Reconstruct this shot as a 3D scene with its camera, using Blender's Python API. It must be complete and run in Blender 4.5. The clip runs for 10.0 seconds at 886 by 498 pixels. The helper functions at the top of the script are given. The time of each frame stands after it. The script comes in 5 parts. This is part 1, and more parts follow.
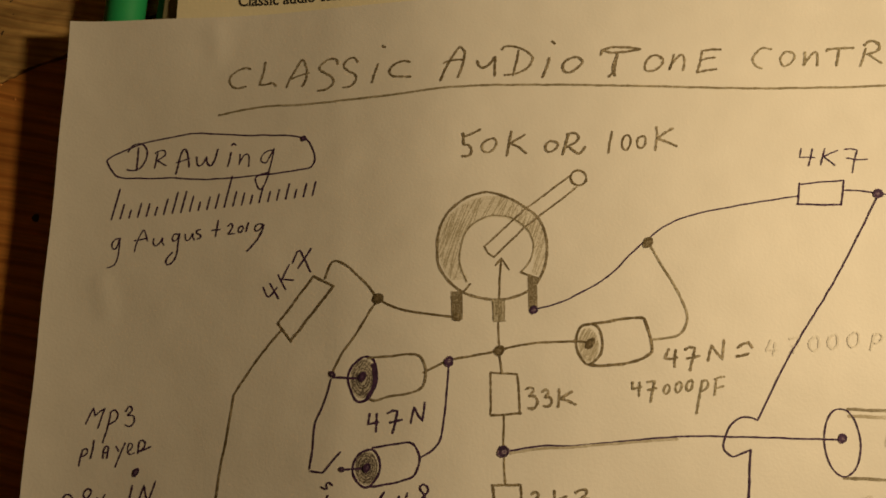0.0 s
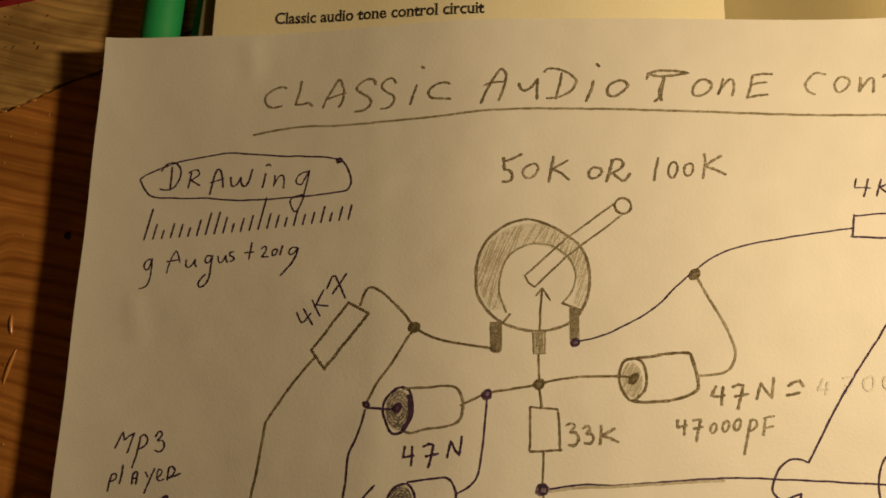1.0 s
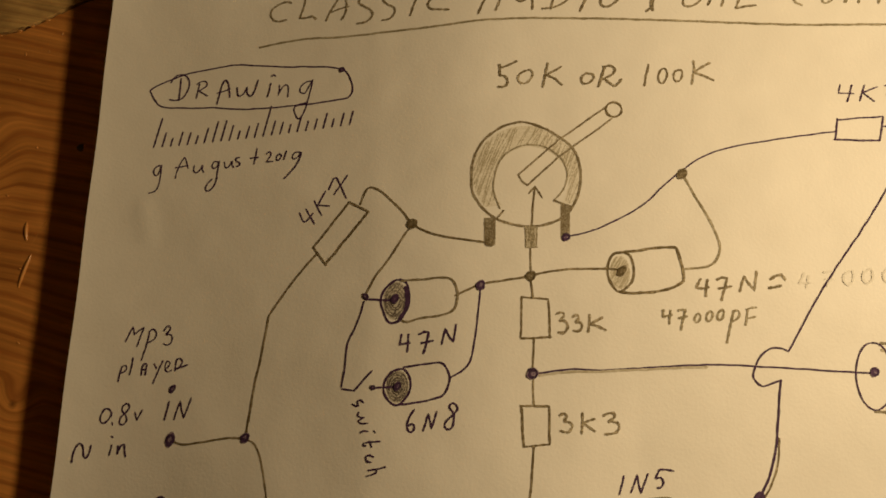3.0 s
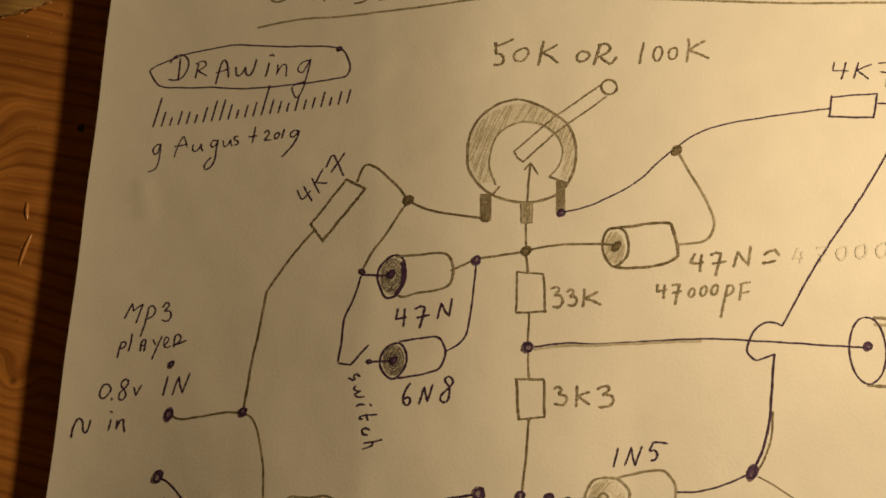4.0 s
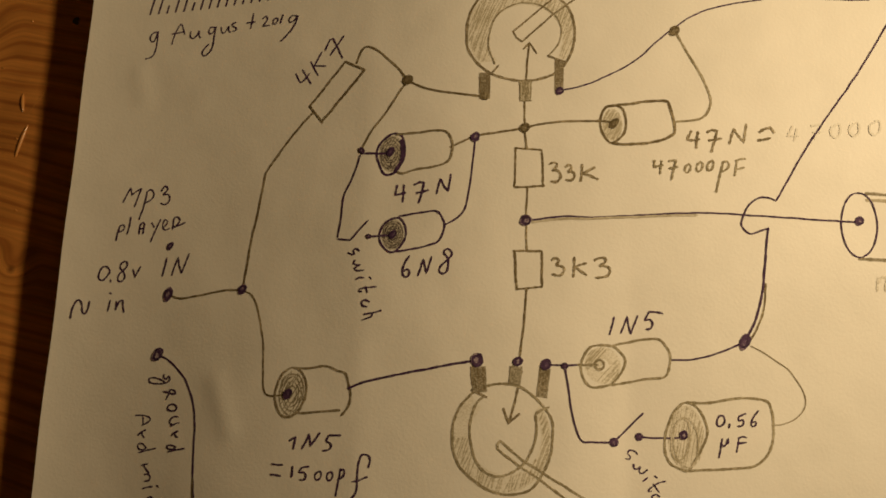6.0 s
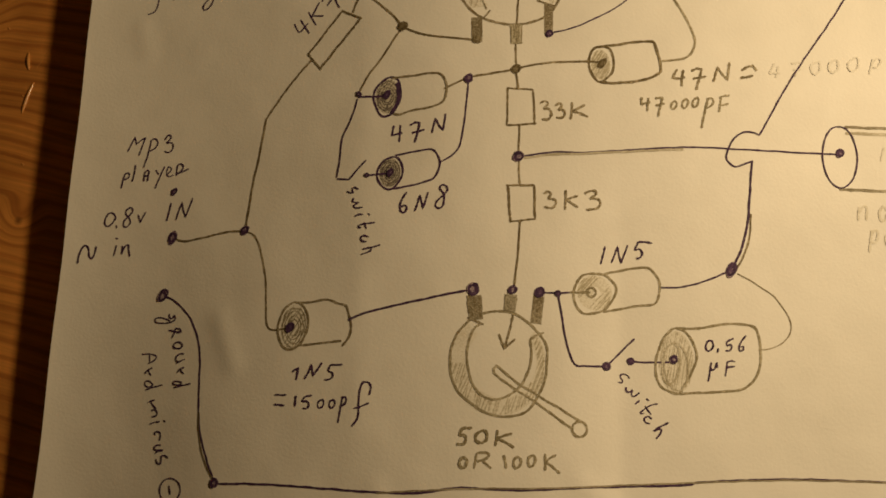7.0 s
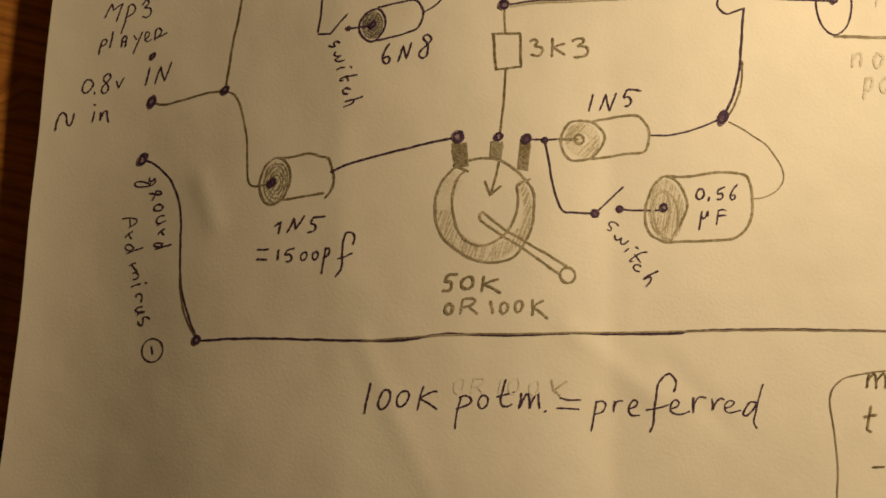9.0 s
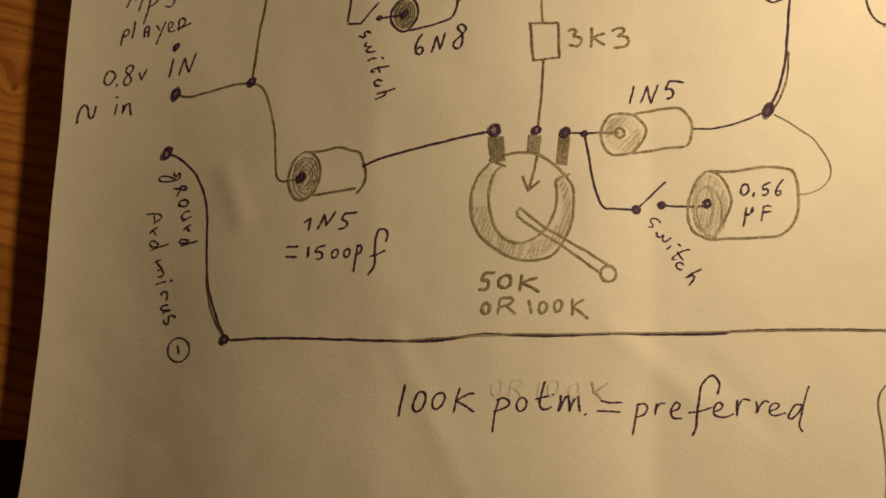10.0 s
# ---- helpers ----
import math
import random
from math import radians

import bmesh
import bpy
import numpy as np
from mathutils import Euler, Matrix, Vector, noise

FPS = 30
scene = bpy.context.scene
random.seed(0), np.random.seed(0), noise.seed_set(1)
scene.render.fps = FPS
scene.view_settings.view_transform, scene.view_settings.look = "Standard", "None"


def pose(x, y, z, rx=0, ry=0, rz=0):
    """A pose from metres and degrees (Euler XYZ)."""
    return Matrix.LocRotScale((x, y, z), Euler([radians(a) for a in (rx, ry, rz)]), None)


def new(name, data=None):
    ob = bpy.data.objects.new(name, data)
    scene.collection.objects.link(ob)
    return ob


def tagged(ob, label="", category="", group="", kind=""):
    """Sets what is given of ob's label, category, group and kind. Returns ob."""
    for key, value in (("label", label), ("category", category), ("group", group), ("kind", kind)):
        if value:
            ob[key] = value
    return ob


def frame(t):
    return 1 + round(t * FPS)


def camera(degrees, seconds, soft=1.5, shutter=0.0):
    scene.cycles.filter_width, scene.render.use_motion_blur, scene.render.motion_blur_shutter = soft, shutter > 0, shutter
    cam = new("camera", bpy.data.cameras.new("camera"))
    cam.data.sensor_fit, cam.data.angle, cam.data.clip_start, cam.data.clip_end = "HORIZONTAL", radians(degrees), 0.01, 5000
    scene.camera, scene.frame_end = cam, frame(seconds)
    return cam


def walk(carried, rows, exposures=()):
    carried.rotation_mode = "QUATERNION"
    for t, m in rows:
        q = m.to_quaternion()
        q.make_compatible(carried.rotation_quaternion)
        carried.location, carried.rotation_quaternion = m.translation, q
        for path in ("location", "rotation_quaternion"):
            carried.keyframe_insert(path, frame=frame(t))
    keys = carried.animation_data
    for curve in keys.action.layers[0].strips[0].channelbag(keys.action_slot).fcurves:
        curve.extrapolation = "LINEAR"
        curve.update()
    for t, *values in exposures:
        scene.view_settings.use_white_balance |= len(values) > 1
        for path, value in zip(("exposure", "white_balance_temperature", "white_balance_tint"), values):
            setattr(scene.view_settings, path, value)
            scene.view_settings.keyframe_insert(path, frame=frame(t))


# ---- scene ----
cam = camera(62.35, 10.0, soft=1.7)
PATH = [
    (0.0, 0.1067, -0.0935, 0.1562, 11.71, 4.30, 0.24),
    (0.5, 0.1005, -0.0846, 0.1527, 12.13, 4.81, 1.03),
    (1.0, 0.1019, -0.0875, 0.1534, 12.06, 5.50, 1.42),
    (1.5, 0.1011, -0.0931, 0.1530, 11.92, 5.49, 1.96),
    (2.0, 0.1020, -0.1009, 0.1552, 11.75, 5.65, 1.98),
    (2.5, 0.1036, -0.1056, 0.1553, 11.53, 5.81, 1.98),
    (4.0, 0.1067, -0.1142, 0.1553, 11.55, 6.15, 2.10),
    (4.5, 0.1047, -0.1174, 0.1515, 11.12, 6.02, 2.44),
    (5.0, 0.1039, -0.1227, 0.1486, 10.74, 5.74, 2.61),
    (5.5, 0.1047, -0.1297, 0.1504, 10.17, 5.45, 2.49),
    (7.0, 0.1061, -0.1536, 0.1547, 10.81, 5.19, 1.39),
    (7.5, 0.1073, -0.1631, 0.1553, 11.09, 5.25, 1.22),
    (8.0, 0.1049, -0.1740, 0.1524, 10.61, 5.08, 1.45),
    (8.5, 0.1072, -0.1816, 0.1484, 9.63, 5.20, 1.04),
    (9.0, 0.1088, -0.1806, 0.1462, 9.49, 5.22, 0.81),
    (9.5, 0.1073, -0.1801, 0.1439, 9.04, 5.25, 0.70),
    (10.0, 0.1022, -0.1789, 0.1423, 8.88, 5.57, 0.92),
]
walk(cam, [(t, pose(x, y, z, rx, ry, rz)) for t, x, y, z, rx, ry, rz in PATH], exposures=[(0.0, -0.27), (0.4, -0.03), (1.0, 0.0), (7.5, 0.0), (8.5, 0.08), (9.0, 0.16), (10.0, 0.15)])

# ---- light: one warm desk bulb to the right of the paper, a dim room ----
world = bpy.data.worlds.new("room_light")
scene.world = world
world.use_nodes = True
world.node_tree.nodes["Background"].inputs[0].default_value = (1.0, 0.7, 0.4, 1)
world.node_tree.nodes["Background"].inputs[1].default_value = 0.009
bulb = bpy.data.lights.new("desk_bulb", "POINT")
bulb.energy, bulb.color, bulb.shadow_soft_size = 3.25, (1.0, 0.735, 0.418), 0.014
new("desk_bulb_light", bulb).location = (0.335, -0.040, 0.180)
scene.view_settings.exposure = 0.0


# ---- materials ----
def material(name, base, rough=0.6, metal=0.0):
    mat = bpy.data.materials.new(name)
    mat.use_nodes = True
    b = mat.node_tree.nodes["Principled BSDF"]
    b.inputs["Base Color"].default_value = (*base, 1)
    b.inputs["Roughness"].default_value = rough
    b.inputs["Metallic"].default_value = metal
    return mat


def node(mat, kind, **sockets):
    n = mat.node_tree.nodes.new(kind)
    for key, value in sockets.items():
        n.inputs[key.replace("_", " ")].default_value = value
    return n


def link(mat, a, out, b, into):
    mat.node_tree.links.new(a.outputs[out], b.inputs[into])


def shader(mat):
    return mat.node_tree.nodes["Principled BSDF"]


def ramp(mat, *stops):
    n = mat.node_tree.nodes.new("ShaderNodeValToRGB")
    while len(n.color_ramp.elements) < len(stops):
        n.color_ramp.elements.new(0.5)
    for e, (place, c) in zip(n.color_ramp.elements, stops):
        e.position, e.color = place, (*c, 1)
    return n


def mottled(name, low, high, scale, rough=0.6, bump=0.0, bump_scale=None, detail=4.0, at=(0.35, 0.65), distance=0.0003):
    """A surface whose colour wanders between two tones, with fine relief."""
    mat = material(name, low, rough)
    co = node(mat, "ShaderNodeTexCoord")
    n = node(mat, "ShaderNodeTexNoise", Scale=scale, Detail=detail, Roughness=0.6)
    link(mat, co, "Object", n, "Vector")
    r = ramp(mat, (at[0], low), (at[1], high))
    link(mat, n, "Fac", r, "Fac")
    link(mat, r, "Color", shader(mat), "Base Color")
    if bump:
        m = node(mat, "ShaderNodeTexNoise", Scale=bump_scale or scale * 4, Detail=3.0)
        link(mat, co, "Object", m, "Vector")
        bp = node(mat, "ShaderNodeBump", Strength=bump, Distance=distance)
        link(mat, m, "Fac", bp, "Height")
        link(mat, bp, "Normal", shader(mat), "Normal")
    return mat


def paper_material():
    """White drawing paper: faint blotches, fibre grain and shallow waves left by handling."""
    mat = mottled("drawing_paper", (0.76, 0.735, 0.66), (0.81, 0.785, 0.71), 45, 0.62)
    co = mat.node_tree.nodes["Texture Coordinate"]
    fine = node(mat, "ShaderNodeTexNoise", Scale=1500.0, Detail=3.0)
    wave = node(mat, "ShaderNodeTexNoise", Scale=42.0, Detail=2.0, Roughness=0.45)
    for n in (fine, wave):
        link(mat, co, "Object", n, "Vector")
    b1 = node(mat, "ShaderNodeBump", Strength=0.34, Distance=0.00012)
    b2 = node(mat, "ShaderNodeBump", Strength=0.6, Distance=0.0013)
    link(mat, fine, "Fac", b1, "Height")
    link(mat, wave, "Fac", b2, "Height")
    link(mat, b2, "Normal", b1, "Normal")
    link(mat, b1, "Normal", shader(mat), "Normal")
    return mat


def graphite(name, dark, light, cover):
    """Pencil: graphite that skips over the paper's grain, so that the sheet shows through in specks."""
    mat = material(name, dark, 0.75)
    shader(mat).inputs["Specular IOR Level"].default_value = 0.2
    co = node(mat, "ShaderNodeTexCoord")
    n = node(mat, "ShaderNodeTexNoise", Scale=2600.0, Detail=2.0, Roughness=0.7)
    link(mat, co, "Object", n, "Vector")
    press = node(mat, "ShaderNodeTexNoise", Scale=170.0, Detail=2.0)
    link(mat, co, "Object", press, "Vector")
    grain = node(mat, "ShaderNodeMath")
    grain.operation = "MULTIPLY_ADD"
    grain.inputs[1].default_value = 0.55
    link(mat, press, "Fac", grain, 0)
    link(mat, n, "Fac", grain, 2)
    shift = node(mat, "ShaderNodeMath")
    shift.operation = "SUBTRACT"
    shift.inputs[1].default_value = 0.275
    link(mat, grain, "Value", shift, 0)
    r = ramp(mat, (cover - 0.1, dark), (cover + 0.16, light))
    link(mat, shift, "Value", r, "Fac")
    link(mat, r, "Color", shader(mat), "Base Color")
    return mat


def wood(name, light, dark, lines, knots, rough, wear=(55.0, (0.5, 0.46, 0.42))):
    """Varnished pine: growth lines along x that bend round the knots, fine streaks and stains."""
    mat = material(name, light, rough)
    co = node(mat, "ShaderNodeTexCoord")
    warp = node(mat, "ShaderNodeTexNoise", Scale=16.0, Detail=2.0)
    link(mat, co, "Object", warp, "Vector")
    centred = node(mat, "ShaderNodeVectorMath")
    centred.operation = "SUBTRACT"
    centred.inputs[1].default_value = (0.5, 0.5, 0.5)
    link(mat, warp, "Color", centred, 0)
    small = node(mat, "ShaderNodeVectorMath")
    small.operation = "SCALE"
    small.inputs["Scale"].default_value = 0.007
    link(mat, centred, "Vector", small, 0)
    place = node(mat, "ShaderNodeVectorMath")
    link(mat, co, "Object", place, 0)
    link(mat, small, "Vector", place, 1)
    last = place
    eye_mask = None
    for kx, ky, size in knots:
        d = node(mat, "ShaderNodeVectorMath")
        d.operation = "DISTANCE"
        link(mat, co, "Object", d, 0)
        d.inputs[1].default_value = (kx, ky, TABLE_Z)
        fall = node(mat, "ShaderNodeMapRange", From_Min=0.0, From_Max=size * 3.2, To_Min=1.0, To_Max=0.0)
        fall.interpolation_type = "SMOOTHSTEP"
        link(mat, d, "Value", fall, "Value")
        shift = node(mat, "ShaderNodeVectorMath")
        shift.operation = "SCALE"
        shift.inputs[0].default_value = (0, size * 2.0, 0)
        link(mat, fall, "Result", shift, "Scale")
        add = node(mat, "ShaderNodeVectorMath")
        link(mat, last, "Vector", add, 0)
        link(mat, shift, "Vector", add, 1)
        last = add
        core = node(mat, "ShaderNodeMapRange", From_Min=0.0, From_Max=size * 0.5, To_Min=1.0, To_Max=0.0)
        link(mat, d, "Value", core, "Value")
        eye_mask = core
    tilt = node(mat, "ShaderNodeMapping")
    tilt.inputs["Rotation"].default_value = (0, 0, 0.2)
    link(mat, last, "Vector", tilt, "Vector")
    last = tilt
    squash = node(mat, "ShaderNodeMapping")
    squash.inputs["Scale"].default_value = (0.12, 1.0, 1.0)
    link(mat, last, "Vector", squash, "Vector")
    rings = node(mat, "ShaderNodeTexWave", Scale=lines, Distortion=3.6, Detail=3.0)
    rings.inputs["Detail Scale"].default_value = 1.3
    rings.bands_direction = "Y"
    rings.wave_profile = "SIN"
    link(mat, squash, "Vector", rings, "Vector")
    tone = ramp(mat, (0.0, light), (0.74, tuple(0.8 * a + 0.2 * b for a, b in zip(light, dark))), (0.96, dark), (1.0, dark))
    link(mat, rings, "Fac", tone, "Fac")
    streak = node(mat, "ShaderNodeMapping")
    streak.inputs["Scale"].default_value = (34, 1150, 100)
    link(mat, last, "Vector", streak, "Vector")
    fine = node(mat, "ShaderNodeTexNoise", Scale=1.0, Detail=4.0)
    link(mat, streak, "Vector", fine, "Vector")
    stain = node(mat, "ShaderNodeTexNoise", Scale=wear[0], Detail=4.0)
    spread = node(mat, "ShaderNodeMapping")
    spread.inputs["Scale"].default_value = (0.55, 1.0, 1.0)
    link(mat, co, "Object", spread, "Vector")
    link(mat, spread, "Vector", stain, "Vector")
    fr = ramp(mat, (0.3, (0.55, 0.5, 0.45)), (0.7, (1.1, 1.05, 1.0)))
    sr = ramp(mat, (0.38, wear[1]), (0.60, (1.0, 1.0, 1.0)))
    link(mat, fine, "Fac", fr, "Fac")
    link(mat, stain, "Fac", sr, "Fac")
    m1 = node(mat, "ShaderNodeMix")
    m2 = node(mat, "ShaderNodeMix")
    for m, a, b, f in ((m1, tone, fr, 0.6), (m2, m1, sr, 0.55)):
        m.data_type, m.blend_type = "RGBA", "MULTIPLY"
        m.inputs[0].default_value = f
        mat.node_tree.links.new(a.outputs[2] if a is m1 else a.outputs["Color"], m.inputs[6])
        link(mat, b, "Color", m, 7)
    result = m2.outputs[2]
    if eye_mask:
        m3 = node(mat, "ShaderNodeMix")
        m3.data_type = "RGBA"
        link(mat, eye_mask, "Result", m3, 0)
        mat.node_tree.links.new(result, m3.inputs[6])
        m3.inputs[7].default_value = (*(0.35 * a for a in dark), 1)
        result = m3.outputs[2]
    mat.node_tree.links.new(result, shader(mat).inputs["Base Color"])
    bp = node(mat, "ShaderNodeBump", Strength=0.35, Distance=0.0003)
    link(mat, fine, "Fac", bp, "Height")
    link(mat, bp, "Normal", shader(mat), "Normal")
    shader(mat).inputs["Coat Weight"].default_value = 0.25
    shader(mat).inputs["Coat Roughness"].default_value = 0.25
    return mat


TABLE_Z = -0.0168
PAPER = paper_material()
PEN = mottled("ballpoint_ink", (0.027, 0.008, 0.036), (0.072, 0.029, 0.084), 900, 0.8)
PENCIL = graphite("pencil_graphite", (0.120, 0.090, 0.042), (0.45, 0.38, 0.235), 0.56)
PENCIL_SOFT = graphite("soft_pencil", (0.150, 0.118, 0.062), (0.50, 0.435, 0.30), 0.55)
PENCIL_FINE = graphite("fine_pencil", (0.19, 0.155, 0.095), (0.46, 0.41, 0.3), 0.53)
SHADE = graphite("light_pencil_shading", (0.40, 0.355, 0.25), (0.66, 0.62, 0.515), 0.5)
TERMINAL = graphite("terminal_shading", (0.17, 0.135, 0.075), (0.44, 0.385, 0.27), 0.56)
SHADE_DARK = graphite("dark_pencil_shading", (0.20, 0.17, 0.105), (0.46, 0.42, 0.32), 0.53)
INK_SHADE = graphite("ink_shading", (0.10, 0.08, 0.07), (0.44, 0.40, 0.315), 0.52)
SMUDGE = graphite("ink_smudge", (0.42, 0.385, 0.295), (0.66, 0.62, 0.505), 0.5)
INK_FILL = graphite("scribbled_ink", (0.11, 0.06, 0.12), (0.46, 0.38, 0.39), 0.54)
RUBBED = graphite("rubbed_pencil_tone", (0.62, 0.58, 0.47), (0.78, 0.75, 0.66), 0.46)
HATCH = graphite("pencil_hatching", (0.40, 0.355, 0.245), (0.68, 0.635, 0.525), 0.52)
PENCIL_LIGHT = graphite("light_pencil", (0.215, 0.182, 0.105), (0.54, 0.485, 0.35), 0.54)
FAINT = graphite("erased_pencil", (0.715, 0.685, 0.60), (0.775, 0.75, 0.67), 0.46)
PEN_DOT = mottled("pen_ink_blot", (0.022, 0.008, 0.034), (0.14, 0.075, 0.15), 1300, 0.75)
PAGE = mottled("book_page", (0.84, 0.77, 0.53), (0.88, 0.82, 0.58), 30, 0.45, 0.15, 1200)
# the lower page: base colour about half as bright as PAGE
FAR_PAGE = mottled("darker_brown_page", (0.42, 0.35, 0.17), (0.48, 0.40, 0.20), 30, 0.55, 0.15, 1200)
PAGE_EDGE = mottled("page_edges", (0.27, 0.24, 0.12), (0.32, 0.28, 0.15), 60, 0.8, 0.1, 900)
PRINT = mottled("printing_ink", (0.02, 0.018, 0.015), (0.04, 0.035, 0.03), 800, 0.6)
COVER = mottled("dark_green_cover", (0.012, 0.075, 0.035), (0.02, 0.10, 0.05), 200, 0.35, 0.1, 1500)
GREEN = mottled("green_plastic", (0.012, 0.28, 0.085), (0.02, 0.33, 0.10), 120, 0.48)
GREEN_CAP = mottled("green_cap_plastic", (0.012, 0.22, 0.06), (0.018, 0.26, 0.075), 120, 0.3)
RED = mottled("red_card", (0.20, 0.005, 0.010), (0.25, 0.009, 0.014), 120, 0.45, 0.15, 900)
OLD_WOOD = wood("worn_pine", (0.74, 0.48, 0.17), (0.62, 0.37, 0.13), 130, (), 0.5, (140.0, (0.34, 0.29, 0.25)))
PINE = wood("varnished_pine", (0.74, 0.32, 0.074), (0.54, 0.205, 0.046), 74, ((-0.043, -0.052, 0.006), (-0.0192, -0.1145, 0.0028)), 0.36)
DARK_SPOT = mottled("nail_stain", (0.03, 0.02, 0.01), (0.07, 0.045, 0.022), 600, 0.6)
VARNISH = mottled("amber_varnish", (0.50, 0.22, 0.055), (0.58, 0.27, 0.07), 400, 0.26)
shader(VARNISH).inputs["Specular IOR Level"].default_value = 1.0
# for unseen walls and ceiling; albedo and yellow tint set the bounce into shadows
BOUNCE_PLASTER = mottled("bounce_plaster", (0.49, 0.365, 0.15), (0.55, 0.41, 0.18), 3, 0.9, 0.2, 60, distance=0.002)
FLOOR_MAT = mottled("dark_floor", (0.035, 0.025, 0.018), (0.055, 0.04, 0.03), 5, 0.6, 0.2, 80, distance=0.001)


# ---- builders ----
def part(name, bm, mat, parent=None, label="", smooth=True):
    """Links a bmesh as one mesh object under a thing or a part."""
    me = bpy.data.meshes.new(name)
    bm.normal_update()
    for e in bm.edges:
        if len(e.link_faces) == 2 and e.calc_face_angle(0.0) > 0.7:
            e.smooth = False
    bm.to_mesh(me)
    bm.free()
    me.materials.append(mat)
    for p in me.polygons:
        p.use_smooth = smooth
    ob = new(name, me)
    ob.parent = parent
    return tagged(ob, label) if label else ob


def box_mesh(x0, y0, z0, x1, y1, z1, bevel=0.0, segments=2):
    bm = bmesh.new()
    bmesh.ops.create_cube(bm, size=1.0)
    for v in bm.verts:
        v.co = Vector((x0 + (v.co.x + 0.5) * (x1 - x0), y0 + (v.co.y + 0.5) * (y1 - y0), z0 + (v.co.z + 0.5) * (z1 - z0)))
    if bevel:
        bmesh.ops.bevel(bm, geom=bm.edges[:], offset=bevel, segments=segments, affect="EDGES", profile=0.5)
    return bm


def prism(outline, z0, z1, bevel=0.0):
    """An upright prism over a counter-clockwise outline."""
    bm = bmesh.new()
    low = [bm.verts.new((x, y, z0)) for x, y in outline]
    top = [bm.verts.new((x, y, z1)) for x, y in outline]
    bm.faces.new(low[::-1])
    cap = bm.faces.new(top)
    for i in range(len(low)):
        j = (i + 1) % len(low)
        bm.faces.new((low[i], low[j], top[j], top[i]))
    if bevel:
        bmesh.ops.bevel(bm, geom=list(cap.edges), offset=bevel, segments=2, affect="EDGES", profile=0.5)
    return bm


def turned(profile, sides=40):
    """A body of revolution about the y axis from (along, radius) pairs."""
    bm = bmesh.new()
    rings = []
    for a, r in profile:
        rings.append([bm.verts.new((r * math.cos(2 * math.pi * k / sides), a, r * math.sin(2 * math.pi * k / sides))) for k in range(sides)])
    for p, q in zip(rings, rings[1:]):
        for k in range(sides):
            bm.faces.new((p[k], p[(k + 1) % sides], q[(k + 1) % sides], q[k]))
    bm.faces.new(rings[0][::-1])
    bm.faces.new(rings[-1])
    bmesh.ops.recalc_face_normals(bm, faces=bm.faces[:])
    return bm


# ---- the sheet's own shape: it bows over the open book under it ----
BOW = (-2.024, 0.085, 0.45, -0.325, 1.4, -0.342, 0.425, 0.095)
SCALE = 1.033


# shallow wrinkles: from, to, height
WRINKLES = (
    (0.0372, -0.0035, 0.0383, -0.0095, 0.00020),
    (0.1208, -0.1723, 0.1378, -0.1855, 0.00028),
    (0.0412, -0.1405, 0.0449, -0.1495, 0.00030),
    (0.0787, -0.1745, 0.0928, -0.2031, 0.00022),
    (0.0134, -0.0666, 0.0152, -0.0729, 0.00022),
    (0.1402, -0.1781, 0.1577, -0.1961, -0.00020),
)


def wrinkle_z(x, y):
    z = 0.0
    for ax, ay, bx, by, h in WRINKLES:
        t = ((x - ax) * (bx - ax) + (y - ay) * (by - ay)) / ((bx - ax) ** 2 + (by - ay) ** 2)
        t = min(1.0, max(0.0, t))
        d2 = (x - ax - t * (bx - ax)) ** 2 + (y - ay - t * (by - ay)) ** 2
        if d2 < 0.0002:
            z += h * math.exp(-d2 / 0.0026**2)
    return z


def sheet_z(x, y):
    """Height of the sheet's upper face in metres."""
    p = (min(x / SCALE, 0.19) - 0.1) / 0.1
    q = (max(y / SCALE, -0.215) + 0.1) / 0.1
    terms = (p * p, p**3, p * p * q, q * q, p**4, p * q * q, p * q, q**3)
    z = 0.01 * SCALE * sum(a * b for a, b in zip(BOW, terms))
    low = 1 / (1 + math.exp((y + 0.135) / 0.014))
    x = min(x, 0.19 * SCALE)
    z += 0.0010 * (0.55 + 0.65 / (1 + math.exp((y + 0.085) / 0.012)) - 0.4 * low) * (math.exp(-math.hypot(x - 0.0725 + 0.03 * (y + 0.1), 0.0022) / 0.014) - 0.3)
    z += 0.12 * low * (x - 0.028) * math.exp(-(((x - 0.028) / 0.033) ** 2))
    z -= 0.32 * low * max(0.0, x - 0.07) ** 2
    fold = (math.hypot(0.129 - x, 0.0015) + 0.129 - x) / 0.044
    z += 0.0078 * fold * math.exp(-fold) / (1 + math.exp((y + 0.125) / 0.012))
    z += 0.0018 * math.exp(-(((x - 0.024) / 0.019) ** 2)) * math.exp(min(y, 0.0) / 0.02)
    z += 0.0010 * (1 - 0.75 * low) * math.exp(-(((x - 0.091) / 0.016) ** 2))
    z += wrinkle_z(x, y)
    return z if z > -0.0115 else -0.0115 - 0.0035 * math.tanh((-0.0115 - z) / 0.0035)


